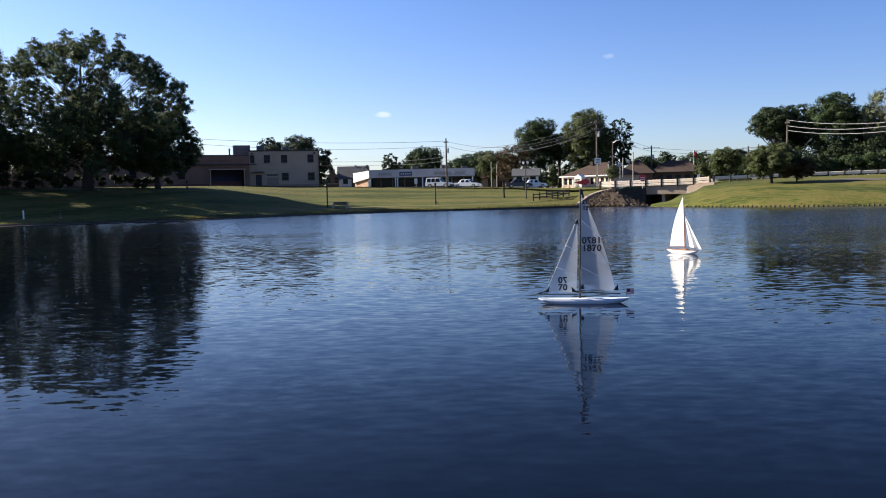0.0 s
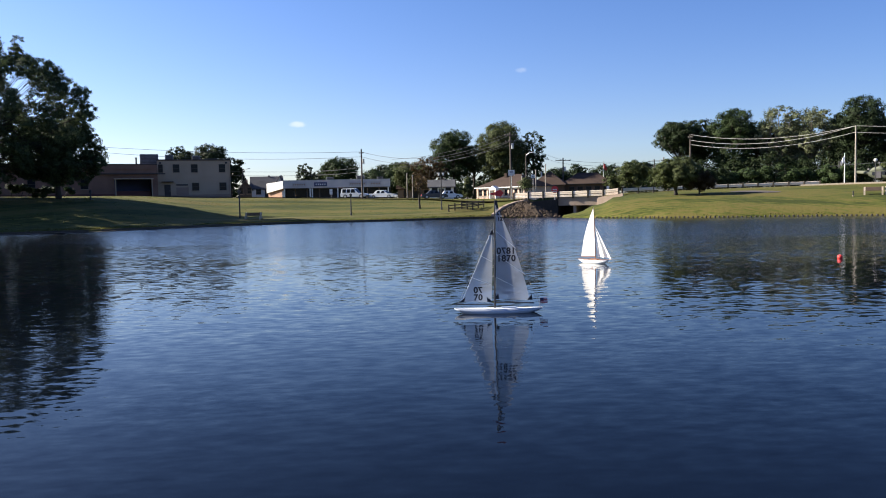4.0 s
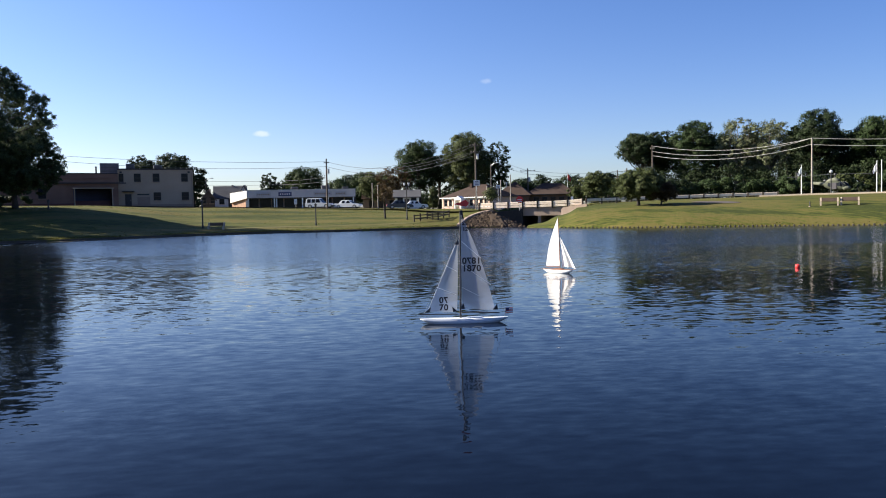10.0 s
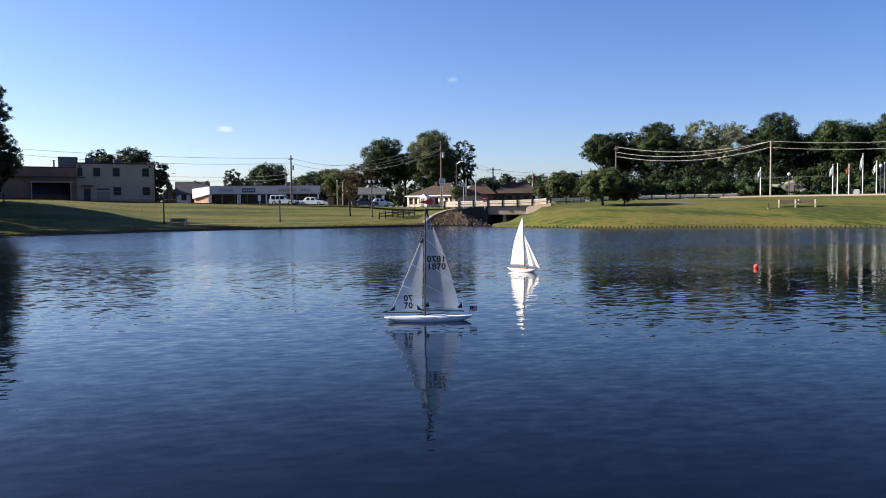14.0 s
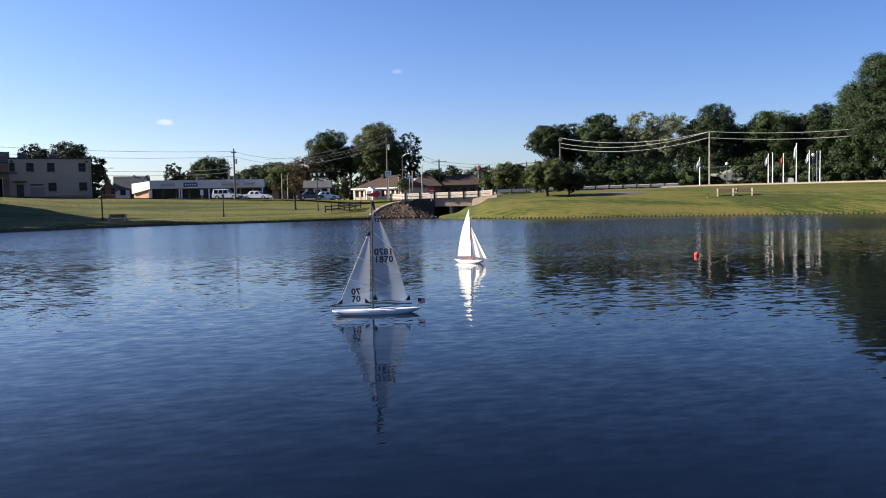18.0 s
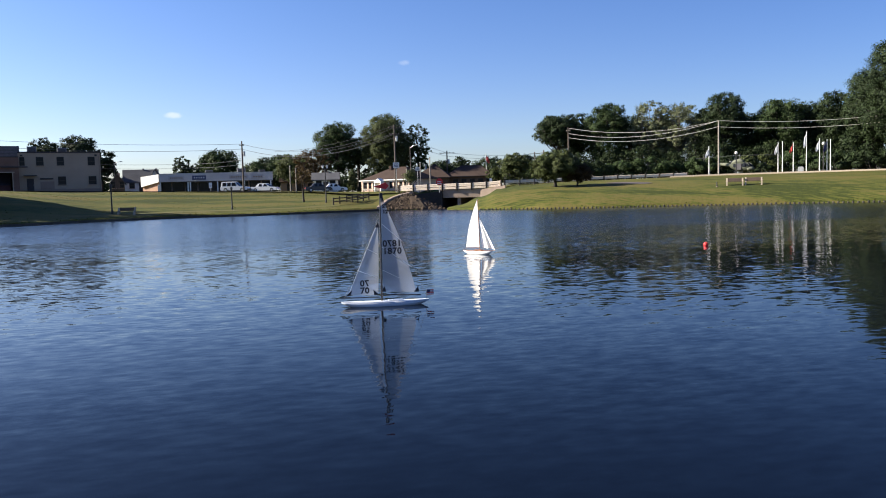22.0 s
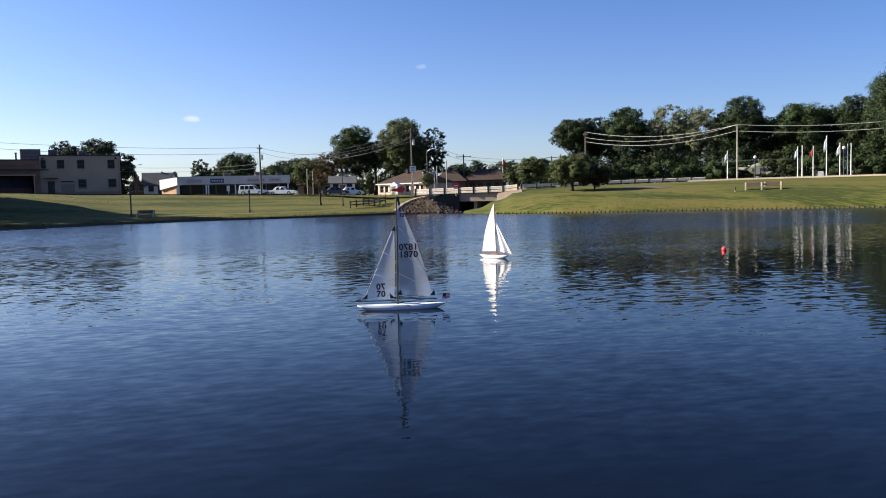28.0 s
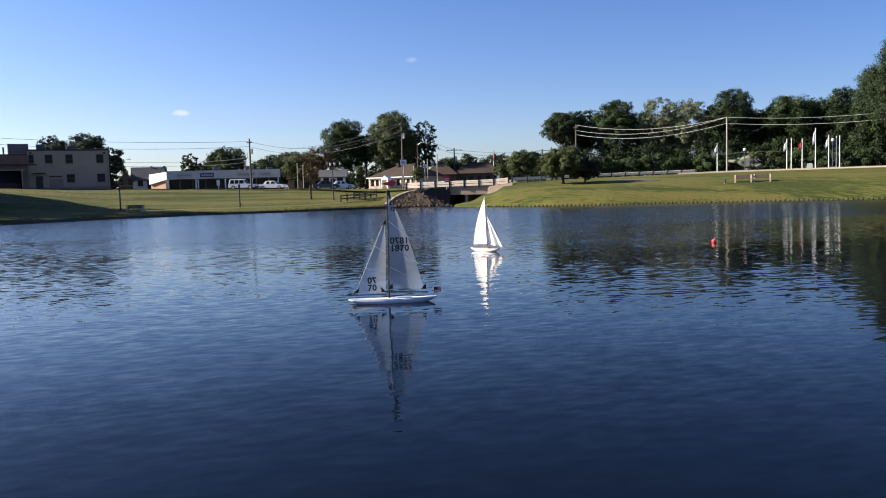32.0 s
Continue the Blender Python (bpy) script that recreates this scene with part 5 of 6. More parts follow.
def wire(points, sag, label="thin black overhead wire", r=.024, n=14):
    """Spans of wire from point to point, each with its sag."""
    s = Shape()
    for p, q in zip(points, points[1:]):
        p, q = Vector(p), Vector(q)
        s.tube([p.lerp(q, k / n) - Vector((0, 0, sag * 4 * (k / n) * (1 - k / n))) for k in range(n + 1)], r, 4)
    tagged(part("overhead_wire", s, PALE_WIRE if "pale" in label else WIRE), label, "wire")


PALE_WIRE = material("weathered_cable", (0.42, 0.40, 0.36), (0.34, 0.32, 0.29), 0.6, 3, 20)
WIRE = material("wire_sheath", (0.07, 0.07, 0.075), (0.05, 0.05, 0.055), 0.6, 3, 20)
utility_pole(.3, 140, 3.1, 11.8, "wooden utility pole with a transformer beside the shops", ((.7, .9),))
utility_pole(11.1, 125, 2.5, 12.9, "tall leaning wooden utility pole with several crossarms", ((.5, 1.9), (1.5, 1.6)))
utility_pole(14.86, 158, 2.7, 10.4, "wooden utility pole behind the brown-roofed hall", ((.5, 3.0),))
utility_pole(21.2, 175, 3.1, 10.4, "distant wooden utility pole", ((.4, 2.4),), box=False)
utility_pole(21.85, 160, 3.1, 10.0, "distant wooden utility pole", ((.6, 1.2), (1.3, 1.2)), box=False)
utility_pole(23.62, 134, 3.1, 12.3, "wooden utility pole in front of the wood", ((.6, .8),), box=False)
utility_pole(33.82, 122, 3.4, 11.4, "pale slim utility pole beside the memorial", (), PALE_POLE, .115, False)
utility_pole(47.5, 124, 3.4, 11.6, "utility pole at the edge of the wood", (), PALE_POLE, .14, False)
utility_pole(-11.0, 165, 4.0, 12.2, "utility pole behind the beige building", ((.5, 1.6),), box=False)
utility_pole(-34, 142, 4.2, 12.8, "wooden utility pole by the street", ((.5, 1.8),), box=False)
A = spot(.3, 140, z=11.3)
B = spot(.3, 140, z=10.4)
for dz, sag in ((0, .5), (-.85, .75)):
    wire([spot(-34, 142, z=12.6 + dz), spot(-17.4, 139, z=12.2 + dz), A + Vector((0, 0, dz))], sag)
    wire([A + Vector((0, 0, dz)), spot(11.1, 125, z=12.5 + dz * 1.2)], 2.3)
for k, (za, zb, sag) in enumerate(((11.3, 12.8, 2.1), (10.4, 11.6, 1.9), (9.9, 10.9, 1.7))):
    wire([spot(2.5, 140, z=za - 1.4), spot(11.1, 125, z=zb)], sag * .4, r=.02)
for z0, z1 in ((12.5, 10.0), (11.6, 9.3)):
    wire([spot(11.1, 125, z=z0), spot(14.86, 158, z=z1), spot(21.2, 175, z=z1), spot(30, 178, z=z1)], .5)
for z in (8.8, 8.05):
    wire([spot(-9.5, 158, z=z + .2), spot(-3, 158, z=z), spot(.3, 140, z=z - .2)], .15, r=.022)
for z0, z1, s in ((11.35, 12.0, 1.2), (11.35, 11.3, 1.4), (10.5, 10.6, 1.3)):
    wire([spot(23.62, 134, z=z1 if z1 < 12 else 12.2), spot(33.82, 122, z=z0)], s, "pale thick overhead cable between poles", .03)
for z0 in (11.35, 10.45):
    wire([spot(33.82, 122, z=z0), spot(47.5, 124, z=z0 + .2)], .85, "pale thick overhead cable between poles", .03)


def lamp_post(az, d, h, label, twin=False, globe=False):
    l = thing("lamp_post", stand(az, d), label, "lamp post", "park lamps")
    part("base", Shape().tube([(0, 0, -.1), (0, 0, .3), (0, 0, .4)], [.13, .12, .07], 8), BLACK_METAL, l)
    part("pole", Shape().tube([(0, 0, .35), (0, 0, h - .45)], [.085, .07], 8), BLACK_METAL, l)
    if globe:
        part("globe", Shape().ball((0, 0, h - .22), .24, n=12, k=8), WHITE_PAINT, l, "white glass globe", smooth=True)
        part("collar", Shape().tube([(0, 0, h - .55), (0, 0, h - .45)], .1, 8), BLACK_METAL, l)
    else:
        for x in ((-.28, .28) if twin else (0,)):
            if twin:
                part("arm", Shape().tube([(0, 0, h - .6), (x, 0, h - .45)], .03, 6), BLACK_METAL, l)
            part("lantern", Shape().tube([(x, 0, h - .45), (x, 0, h - .1)], [.09, .16], 8), WHITE_PAINT if twin else DARK_STEEL, l)
            part("cap", Shape().tube([(x, 0, h - .1), (x, 0, h), (x, 0, h + .05)], [.19, .1, .02], 8), BLACK_METAL, l)


lamp_post(-8.38, 95.5, 3.25, "black park lamp post on the grass beside a bench")
lamp_post(-.55, 98, 2.7, "black park lamp post on the grass slope")
lamp_post(6.03, 104, 4.95, "tall dark park lamp post with twin pale lanterns", True)
lamp_post(-18.0, 104, 1.15, "short dark bollard light on the bank")
lamp_post(34.95, 126, 3.45, "lamp post with a white globe by the helicopter", globe=True)
lamp_post(40.3, 124, 4.2, "lamp post with a white globe among the flagpoles", globe=True)


def street_lamp(az, d, z, h, label):
    l = thing("street_lamp", stand(az, d, z=z), label, "street lamp")
    part("pole", Shape().tube([(0, 0, -.3), (0, 0, h)], [.085, .055], 8), POST_WOOD, l)
    part("arm", Shape().tube([(0, 0, h - .3), (.5, -.2, h + .05), (1.2, -.4, h + .15)], .045, 6), GALVANISED, l)
    part("lamp_head", Shape().box(.9, 1.4, -.5, -.3, h + .08, h + .2, bevel=.05), GALVANISED, l)


street_lamp(12.2, 118, 2.5, 6.6, "pale street lamp beside the road")
street_lamp(-8.1, 150, 3.7, 5.2, "street lamp beside the beige building")
for az, d, z, h in ((3.55, 128, 2.8, 4.1), (3.95, 127, 2.8, 3.7), (13.6, 112, 2.5, 4.6), (12.9, 116, 2.5, 4.0), (11.9, 119, 2.5, 3.2)):
    p = thing("sign_post", stand(az, d, z=z), "pale bare post beside the street", "post")
    part("pole", Shape().tube([(0, 0, -.3), (0, 0, h)], .075, 8), PALE_POLE, p)
    part("cap", Shape().tube([(0, 0, h), (0, 0, h + .06)], .12, 8), GALVANISED, p)


def sign(az, d, z, h, w, hh, mat, label, bars=3, octagon=False, bar_mat=None):
    s = thing("road_sign", stand(az, d, z=z), label, "sign")
    part("post", Shape().tube([(0, 0, -.3), (0, 0, h)], .04, 6), GALVANISED, s)
    if octagon:
        pl = part("plate", Shape().prism([(w / 2 * math.cos(radians(22.5 + 45 * k)), h + w / 2 * math.sin(radians(22.5 + 45 * k))) for k in range(8)], -.07, -.04), mat, s)
    else:
        pl = part("plate", Shape().box(-w / 2, w / 2, -.07, -.04, h - hh / 2, h + hh / 2), mat, s)
    for k in range(bars):
        part("letter_bar", Shape().box(-w * .3, w * .3, -.085, -.07, h - hh * .3 + k * hh * .25, h - hh * .3 + k * hh * .25 + hh * .1), bar_mat or WHITE_PAINT, pl)


sign(14.25, 103.2, 2.35, 1.1, .95, .95, RED_PAINT, "red octagonal road sign beside the bridge", 2, True)
sign(11.15, 121, 2.5, 3.9, .95, .85, WHITE_PAINT, "white sign board hung by the tall pole", 3, bar_mat=SIGN_BLUE)
sign(12.7, 119, 2.5, 3.2, .6, .5, WHITE_PAINT, "small white road sign", 2, bar_mat=TRIM_DARK)
sign(18.0, 112, 2.6, 1.0, .35, .5, WHITE_PAINT, "small white marker sign behind the guard rail", 1, bar_mat=TRIM_DARK)
sign(-1.95, 136, 3.1, 1.2, .5, .9, WHITE_PAINT, "pale sandwich board beside the parking lot", 2, bar_mat=GALVANISED)


# ---- benches, fence ----
def bench(name, m, w, label, group=""):
    b = thing(name, m, label, "bench", group)
    slat = Shape().box(-w / 2, w / 2, -.05, .05, -.02, .02, bevel=.01).mesh("slat", BENCH_WOOD)
    for i in range(4):
        part("slat", slat, None, b, at=pose(0, -.22 + .13 * i, .45))
    for i in range(4):
        part("slat", slat, None, b, at=pose(0, .25 + .03 * i, .54 + .11 * i, 75))
    for x in (-w / 2 + .12, w / 2 - .12):
        part("end_support", Shape().prism([(-.32, -.1), (-.2, -.1), (-.12, .36), (.15, .36), (.24, -.1), (.36, -.1), (.42, .95), (.3, .95), (.2, .5), (-.32, .44)], x - .08, x + .08, Matrix.Rotation(radians(90), 4, "Z") @ Matrix.Identity(4)), BENCH_CONCRETE, b)
    b.scale = (1, 1, .82)
    return b


bench("park_bench", stand(-7.48, 93.6, -12, lift=.02), 1.9, "slatted bench with pale concrete ends on the lower grass")
bench("park_bench", stand(34.85, 91.5, lift=.03), 1.85, "brown slatted bench with pale concrete ends on the lawn", "benches on the lawn")
bench("park_bench", stand(36.05, 91.7, lift=.03), 1.85, "brown slatted bench with pale concrete ends on the lawn", "benches on the lawn")


def rail_fence():
    f = thing("rail_fence", Matrix.Identity(4), "low dark wooden rail fence at the foot of the street", "fence")
    pts = [(6.55, 101), (7.5, 104), (8.3, 103.3), (9.1, 106.5)]
    for az, d in pts + [(7.0, 102.5), (7.9, 103.7), (8.7, 105)]:
        part("post", Shape().box(-.09, .09, -.09, .09, -.3, .95, bevel=.02), TIMBER, f, at=stand(az, d))
    for (a0, d0), (a1, d1) in (((6.55, 101), (8.3, 103.3)), ((7.5, 104), (9.1, 106.5)), ((8.3, 103.3), (9.1, 106.5))):
        for h in (.45, .82):
            p, q = spot(a0, d0, h), spot(a1, d1, h)
            part("rail", Shape().tube([p, p.lerp(q, .5), q], .075, 6), TIMBER, f)


rail_fence()


# ---- vehicles ----
def car(name, m, length, roof, label, mat, suv=False):
    """A parked car, its nose towards +x."""
    c = thing(name, m, label, "car", "parked cars")
    L, W = length / 2, .92
    bonnet = .95 if suv else .84
    low = .32 if suv else .24
    lower = [(-L, low + .15), (-L + .05, bonnet), (-L + .3, bonnet + .04), (L * .42, bonnet + .03), (L - .25, bonnet - .1), (L - .02, bonnet - .3), (L, low + .12), (L - .15, low), (-L + .15, low)]
    part("body", Shape().loft([[(x, y * W, z) for x, z in lower] for y in (-1, -.94, .94, 1)]), mat, c)
    back = -L + (.12 if suv else .95)
    if suv:
        cab = [(back, bonnet + .02), (back + .1, roof - .08), (back + .35, roof), (-L * .02, roof), (L * .08, roof - .06), (L * .36, bonnet + .02)]
    else:
        cab = [(back, bonnet + .02), (back + (.12 if suv else .5), roof - .06), (back + (.4 if suv else .8), roof), (L * .04, roof), (L * .16, roof - .06), (L * .46, bonnet + .02)]
    part("cabin", Shape().loft([[(x, y * (W - .06 - .12 * (z - bonnet)), z) for x, z in cab] for y in (-1, 1)]), mat, c)
    for y in (-1, 1):
        for x0, x1 in (((back + .25, -L * .55), (-L * .5, -L * .22), (-L * .18, L * .1)) if suv else ((back + .45, -L * .12), (-L * .08, L * .2))):
            part("side_window", Shape().loft([[(x0 + (.15 if not suv else .04), y * (W - .03 - k), bonnet + .08), (x1 + (.22 if x1 > 0 else 0), y * (W - .03 - k), bonnet + .08), (x1, y * (W - .1 - k), roof - .13), (x0 + (.3 if not suv else .08), y * (W - .1 - k), roof - .13)] for k in (0, .05)]), GLASS_DARK, c)
    f0, f1 = (L * .37, L * .11) if suv else (L * .48, L * .2)
    part("windscreen", Shape().loft([[(f0 + k, -.72, bonnet + .05), (f0 + k, .72, bonnet + .05), (f1 + k, .66, roof - .1), (f1 + k, -.66, roof - .1)] for k in (0, .03)]), GLASS_DARK, c)
    for x in (-L * .6, L * .62):
        for y in (-1, 1):
            r = .37 if suv else .32
            w = part("wheel", Shape().tube([(x, y * (W - .2), r), (x, y * (W + .02), r)], r * .99, 14), TYRE, c)
            part("rim", Shape().tube([(x, y * (W - .1), r), (x, y * (W + .035), r)], r * .6, 10), GALVANISED, w)
    for y in (-.68, .68):
        part("headlight", Shape().box(L - .1, L + .01, y - .16, y + .16, bonnet - .36, bonnet - .2), GALVANISED, c)
        part("tail_light", Shape().box(-L - .01, -L + .08, y - .1, y + .1, bonnet - .35, bonnet - .08), RED_PAINT, c)
    part("bumper", Shape().box(L - .06, L + .06, -.85, .85, low + .02, low + .24, bevel=.03), DARK_STEEL if suv else mat, c)
    if suv:
        for y in (-.6, .6):
            part("roof_rail", Shape().tube([(back + .4, y, roof + .05), (L * .1, y, roof + .05)], .025, 6), BLACK_METAL, c)
    return c


car("parked_suv", stand(-.25, 141.5, -22, z=3.12), 4.9, 1.8, "white sport utility car parked outside the shops", CAR_WHITE, True)
car("parked_sedan", stand(1.78, 141.5, -22, z=3.05), 4.9, 1.46, "white saloon car parked outside the shops", CAR_WHITE)
car("parked_sedan", stand(5.5, 134, 8, z=2.75), 4.5, 1.42, "dark saloon car half hidden by roadside posts", CAR_DARK)
car("parked_sedan", stand(6.6, 136, 6, z=2.68), 4.5, 1.42, "white saloon car parked by the low house", CAR_WHITE)


# ---- memorial: flagpoles, stone, helicopter ----
FLAG_WHITE = material("white_flag_cloth", (0.76, 0.76, 0.76), (0.62, 0.63, 0.68), 0.9, 3, 12, 0.2, leaf=0.15)
FLAG_RED = material("red_flag_cloth", (0.55, 0.07, 0.05), (0.4, 0.04, 0.04), 0.9, 3, 12, 0.2, leaf=0.15)
FLAG_NAVY = material("navy_flag_cloth", (0.02, 0.03, 0.11), (0.025, 0.03, 0.08), 0.9, 3, 12, 0.2)


def flagpole(az, d, base, top, cloth, label, side=-1, drop=1.25, wide=.6):
    f = thing("flagpole", stand(az, d, z=base), label, "flagpole", "flagpoles of the memorial")
    h = top - base
    part("pole", Shape().tube([(0, 0, -.2), (0, 0, h)], [.075, .045], 8), WHITE_PAINT, f)
    part("finial", Shape().ball((0, 0, h + .07), .09, n=8, k=5), GALVANISED, f)
    if cloth:
        s, n = Shape(), 7
        rows = []
        for j in range(6):
            q = j / 5
            row = []
            for i in range(n):
                u = i / (n - 1)
                row.append((side * (.05 + u * wide * (.45 + .75 * q) * (1 - .5 * q * q)), .09 * math.sin(u * 9 + q * 2), h - .15 - q * drop * .8 - u * .5))
            rows.append(row)
        for r in rows:
            s.v += r
        s.f = [(j * n + i, j * n + i + 1, (j + 1) * n + i + 1, (j + 1) * n + i) for j in range(5) for i in range(n - 1)]
        ob = part("flag", s, cloth, f, smooth=True)
        ob.modifiers.new("cloth", "SOLIDIFY").thickness = .012


flagpole(33.19, 121, 3.45, 7.5, FLAG_WHITE, "white flagpole with a limp white flag", -1, 1.1)
flagpole(37.57, 122, 3.6, 7.7, FLAG_WHITE, "white flagpole with a limp white flag", -1, 1.3)
flagpole(37.84, 123, 3.6, 7.85, None, "bare white flagpole without a flag")
flagpole(38.5, 122, 3.6, 7.65, FLAG_RED, "white flagpole with a limp red flag", -1, 1.1)
flagpole(39.29, 122, 3.6, 9.0, FLAG_WHITE, "tallest white flagpole with a limp pale flag", -1, 2.0, .5)
flagpole(40.07, 122, 3.6, 7.95, FLAG_WHITE, "white flagpole with a limp white flag", -1, 1.4)
flagpole(40.51, 123, 3.6, 7.8, FLAG_NAVY, "white flagpole with a limp dark blue flag", -1, 1.3)
flagpole(40.71, 122, 3.6, 7.8, None, "bare white flagpole without a flag")
ms = thing("memorial_stone", stand(38.95, 120.5), "pale grey memorial stone on a low base", "memorial")
ms.scale = (.62, .62, .75)
part("base", Shape().box(-.75, .75, -.35, .35, -.2, .18, bevel=.03), CONCRETE, ms)
part("slab", Shape().prism([(-.6, .18), (.6, .18), (.58, 1.0), (.3, 1.1), (-.3, 1.1), (-.58, 1.0)], -.15, .15), GALVANISED, ms)


def helicopter(m):
    """An old olive helicopter on its skids: rounded cabin, slim tail boom to the left, two-bladed rotor."""
    h = thing("helicopter", m, "olive military helicopter on display on its skids", "helicopter")
    h.scale = (.95, .95, .82)

    def ring(x, cy, cz, ry, rz, n=12):
        return [(x, cy + ry * math.cos(2 * math.pi * k / n), cz + rz * math.sin(2 * math.pi * k / n)) for k in range(n)]
    # the body's shade is coloured in; nose, cowl and boom are coloured sunlit
    part("fuselage", Shape().loft([ring(2.3, 0, 1.2, .5, .42), ring(1.7, 0, 1.35, .75, .75), ring(.8, 0, 1.5, .85, .95), ring(-.2, 0, 1.55, .82, .92), ring(-1.0, 0, 1.65, .6, .66), ring(-1.6, 0, 1.75, .4, .42)]), OLIVE_SHADED, h, smooth=True)
    part("nose", Shape().loft([ring(2.75, 0, 1.05, .14, .12), ring(2.6, 0, 1.08, .4, .3), ring(2.28, 0, 1.15, .56, .42), ring(1.9, 0, 1.1, .66, .46)]), OLIVE_LIT, h, "nose with sunlight in its pale colour", smooth=True)
    part("windscreen", Shape().loft([ring(2.33, 0, 1.5, .42, .30), ring(1.72, 0, 1.68, .73, .54), ring(1.25, 0, 1.82, .78, .5)]), GLASS_DARK, h, smooth=True)
    for y in (-.36, 0, .36):
        part("window_post", Shape().tube([(2.36, y, 1.45), (2.0, y * 1.25, 1.95), (1.5, y * 1.2, 2.32)], .035, 6), OLIVE_LIT, h)
    for x0, x1 in ((1.15, 1.7), (-.55, .05)):
        part("side_window", Shape().prism([(x0, 1.5), (x1, 1.45), (x1 - .05, 2.0), (x0 + .05, 2.1)], -.88, -.70), GLASS_DARK, h)
    part("cabin_door", Shape().box(.15, 1.05, -.89, -.79, .95, 2.1, bevel=.04), INTERIOR, h)
    part("engine_cowl", Shape().loft([ring(.85, 0, 2.40, .34, .26), ring(.2, 0, 2.62, .5, .46), ring(-.9, 0, 2.50, .42, .42), ring(-1.6, 0, 2.25, .28, .28)]), OLIVE_LIT, h, "engine cowl with sunlight in its pale colour", smooth=True)
    part("exhaust", Shape().tube([(-1.3, 0, 2.5), (-1.9, 0, 2.6)], [.2, .17], 10), DARK_STEEL, h)
    part("tail_boom", Shape().tube([(-1.2, 0, 1.9), (-3, 0, 2.1), (-6.4, 0, 2.5)], [.44, .33, .19], 10), OLIVE_LIT, h, "tail boom with sunlight in its pale colour", smooth=True)
    part("tail_fin", Shape().prism([(-5.9, 2.4), (-6.5, 2.35), (-7.3, 3.75), (-6.8, 3.8)], -.07, .07), OLIVE_LIT, h)
    part("stabiliser", Shape().box(-4.9, -4.3, -1.2, 1.2, 2.22, 2.30), OLIVE_LIT, h)
    part("tail_rotor", Shape().box(-7.1, -7.0, -.2, -.13, 2.6, 4.4), DARK_STEEL, h)
    part("rotor_mast", Shape().tube([(.1, 0, 2.9), (.1, 0, 3.65)], .10, 8), DARK_STEEL, h)
    part("rotor_hub", Shape().tube([(.1, 0, 3.52), (.1, 0, 3.78)], [.24, .18], 10), DARK_STEEL, h)
    spin = Matrix.Translation((.1, 0, 3.62)) @ Matrix.Rotation(radians(33), 4, "Z")
    for side in (-1, 1):
        part("rotor_blade", Shape().loft([[(side * 6.9 * q, -.20, -.30 * q * q), (side * 6.9 * q, .20, -.30 * q * q), (side * 6.9 * q, .16, .07 - .30 * q * q), (side * 6.9 * q, -.16, .07 - .30 * q * q)] for q in (.03, .3, .65, 1)], spin), DARK_STEEL, h)
    for y in (-.85, .85):
        part("skid", Shape().tube([(-1.2, y, .08), (1.6, y, .08), (1.95, y, .28)], .05, 6), DARK_STEEL, h)
        for x in (-.5, 1.0):
            part("skid_strut", Shape().tube([(x, y, .08), (x, y * .6, .8)], .04, 6), DARK_STEEL, h)


helicopter(stand(35.15, 131, -38))
flagpole(17.69, 162, 3.0, 9.6, FLAG_RED, "tall distant flagpole with a red and white flag", 1, 1.6, .9)
ribbon("asphalt_patch", [(26.2, 99), (27.6, 98), (29.4, 96.5)], 4.6, .04, PATCH, "worn grey asphalt patch on the lawn", "asphalt", .2, taper=True)
ribbon("gravel_verge", [(30.5, 116.5), (47, 119)], 3.0, .05, GRAVEL, "pale gravel verge before the memorial", "gravel", .4)

def verge_kerb():
    """A pale concrete kerb along the top of the lawn, before the memorial."""
    rings = []
    for k in range(61):
        az = 30.6 + .28 * k
        p, u = spot(az, 114.5), bearing(az)
        rings.append([p + u * a + Vector((0, 0, b)) for a, b in ((-.12, -.2), (.12, -.2), (.12, .20), (-.09, .20))])
    tagged(part("kerb", Shape().loft(rings), BENCH_CONCRETE), "pale concrete kerb along the top of the lawn", "kerb", "", "structure")


verge_kerb()
ribbon("shore_strip", [(-45, 71.4), (-30, 78.4), (-18, 77.9), (-12.4, 83.5), (-10.5, 85.6)], .8, 0, GRAVEL, "pale strip of sand and stones at the waterline", "shore", .5, fixed=[(-45, .07), (-10.5, .05)])


def stub(az, d, h, r, mat, label):
    p = thing("marker_post", stand(az, d), label, "post")
    part("post", Shape().tube([(0, 0, -.3), (0, 0, h - .05), (0, 0, h)], [r, r, r * .6], 8), mat, p)
    part("foot", Shape().tube([(0, 0, -.1), (0, 0, .07)], r * 1.8, 8), CONCRETE, p)


stub(-28.15, 83.5, .85, .07, WHITE_PAINT, "short white marker post on the lower grass")
stub(-26.0, 84.2, .6, .06, POST_WOOD, "short grey marker post on the lower grass")
stub(33.7, 90.5, .55, .06, BLACK_METAL, "short dark post beside the benches")


# ---- model yachts ----
def clear_film(name, base, clear):
    """Thin see-through sail film: a share of the light goes straight through."""
    m = base.copy()
    m.name = name
    n, l = m.node_tree.nodes, m.node_tree.links
    out = [q for q in n if q.bl_idname == "ShaderNodeOutputMaterial"][0]
    old = out.inputs["Surface"].links[0].from_socket
    mix, tr = n.new("ShaderNodeMixShader"), n.new("ShaderNodeBsdfTransparent")
    tr.inputs["Color"].default_value = (0.86, 0.89, 0.93, 1)
    mix.inputs["Fac"].default_value = clear
    l.new(old, mix.inputs[1])
    l.new(tr.outputs[0], mix.inputs[2])
    l.new(mix.outputs[0], out.inputs["Surface"])
    return m


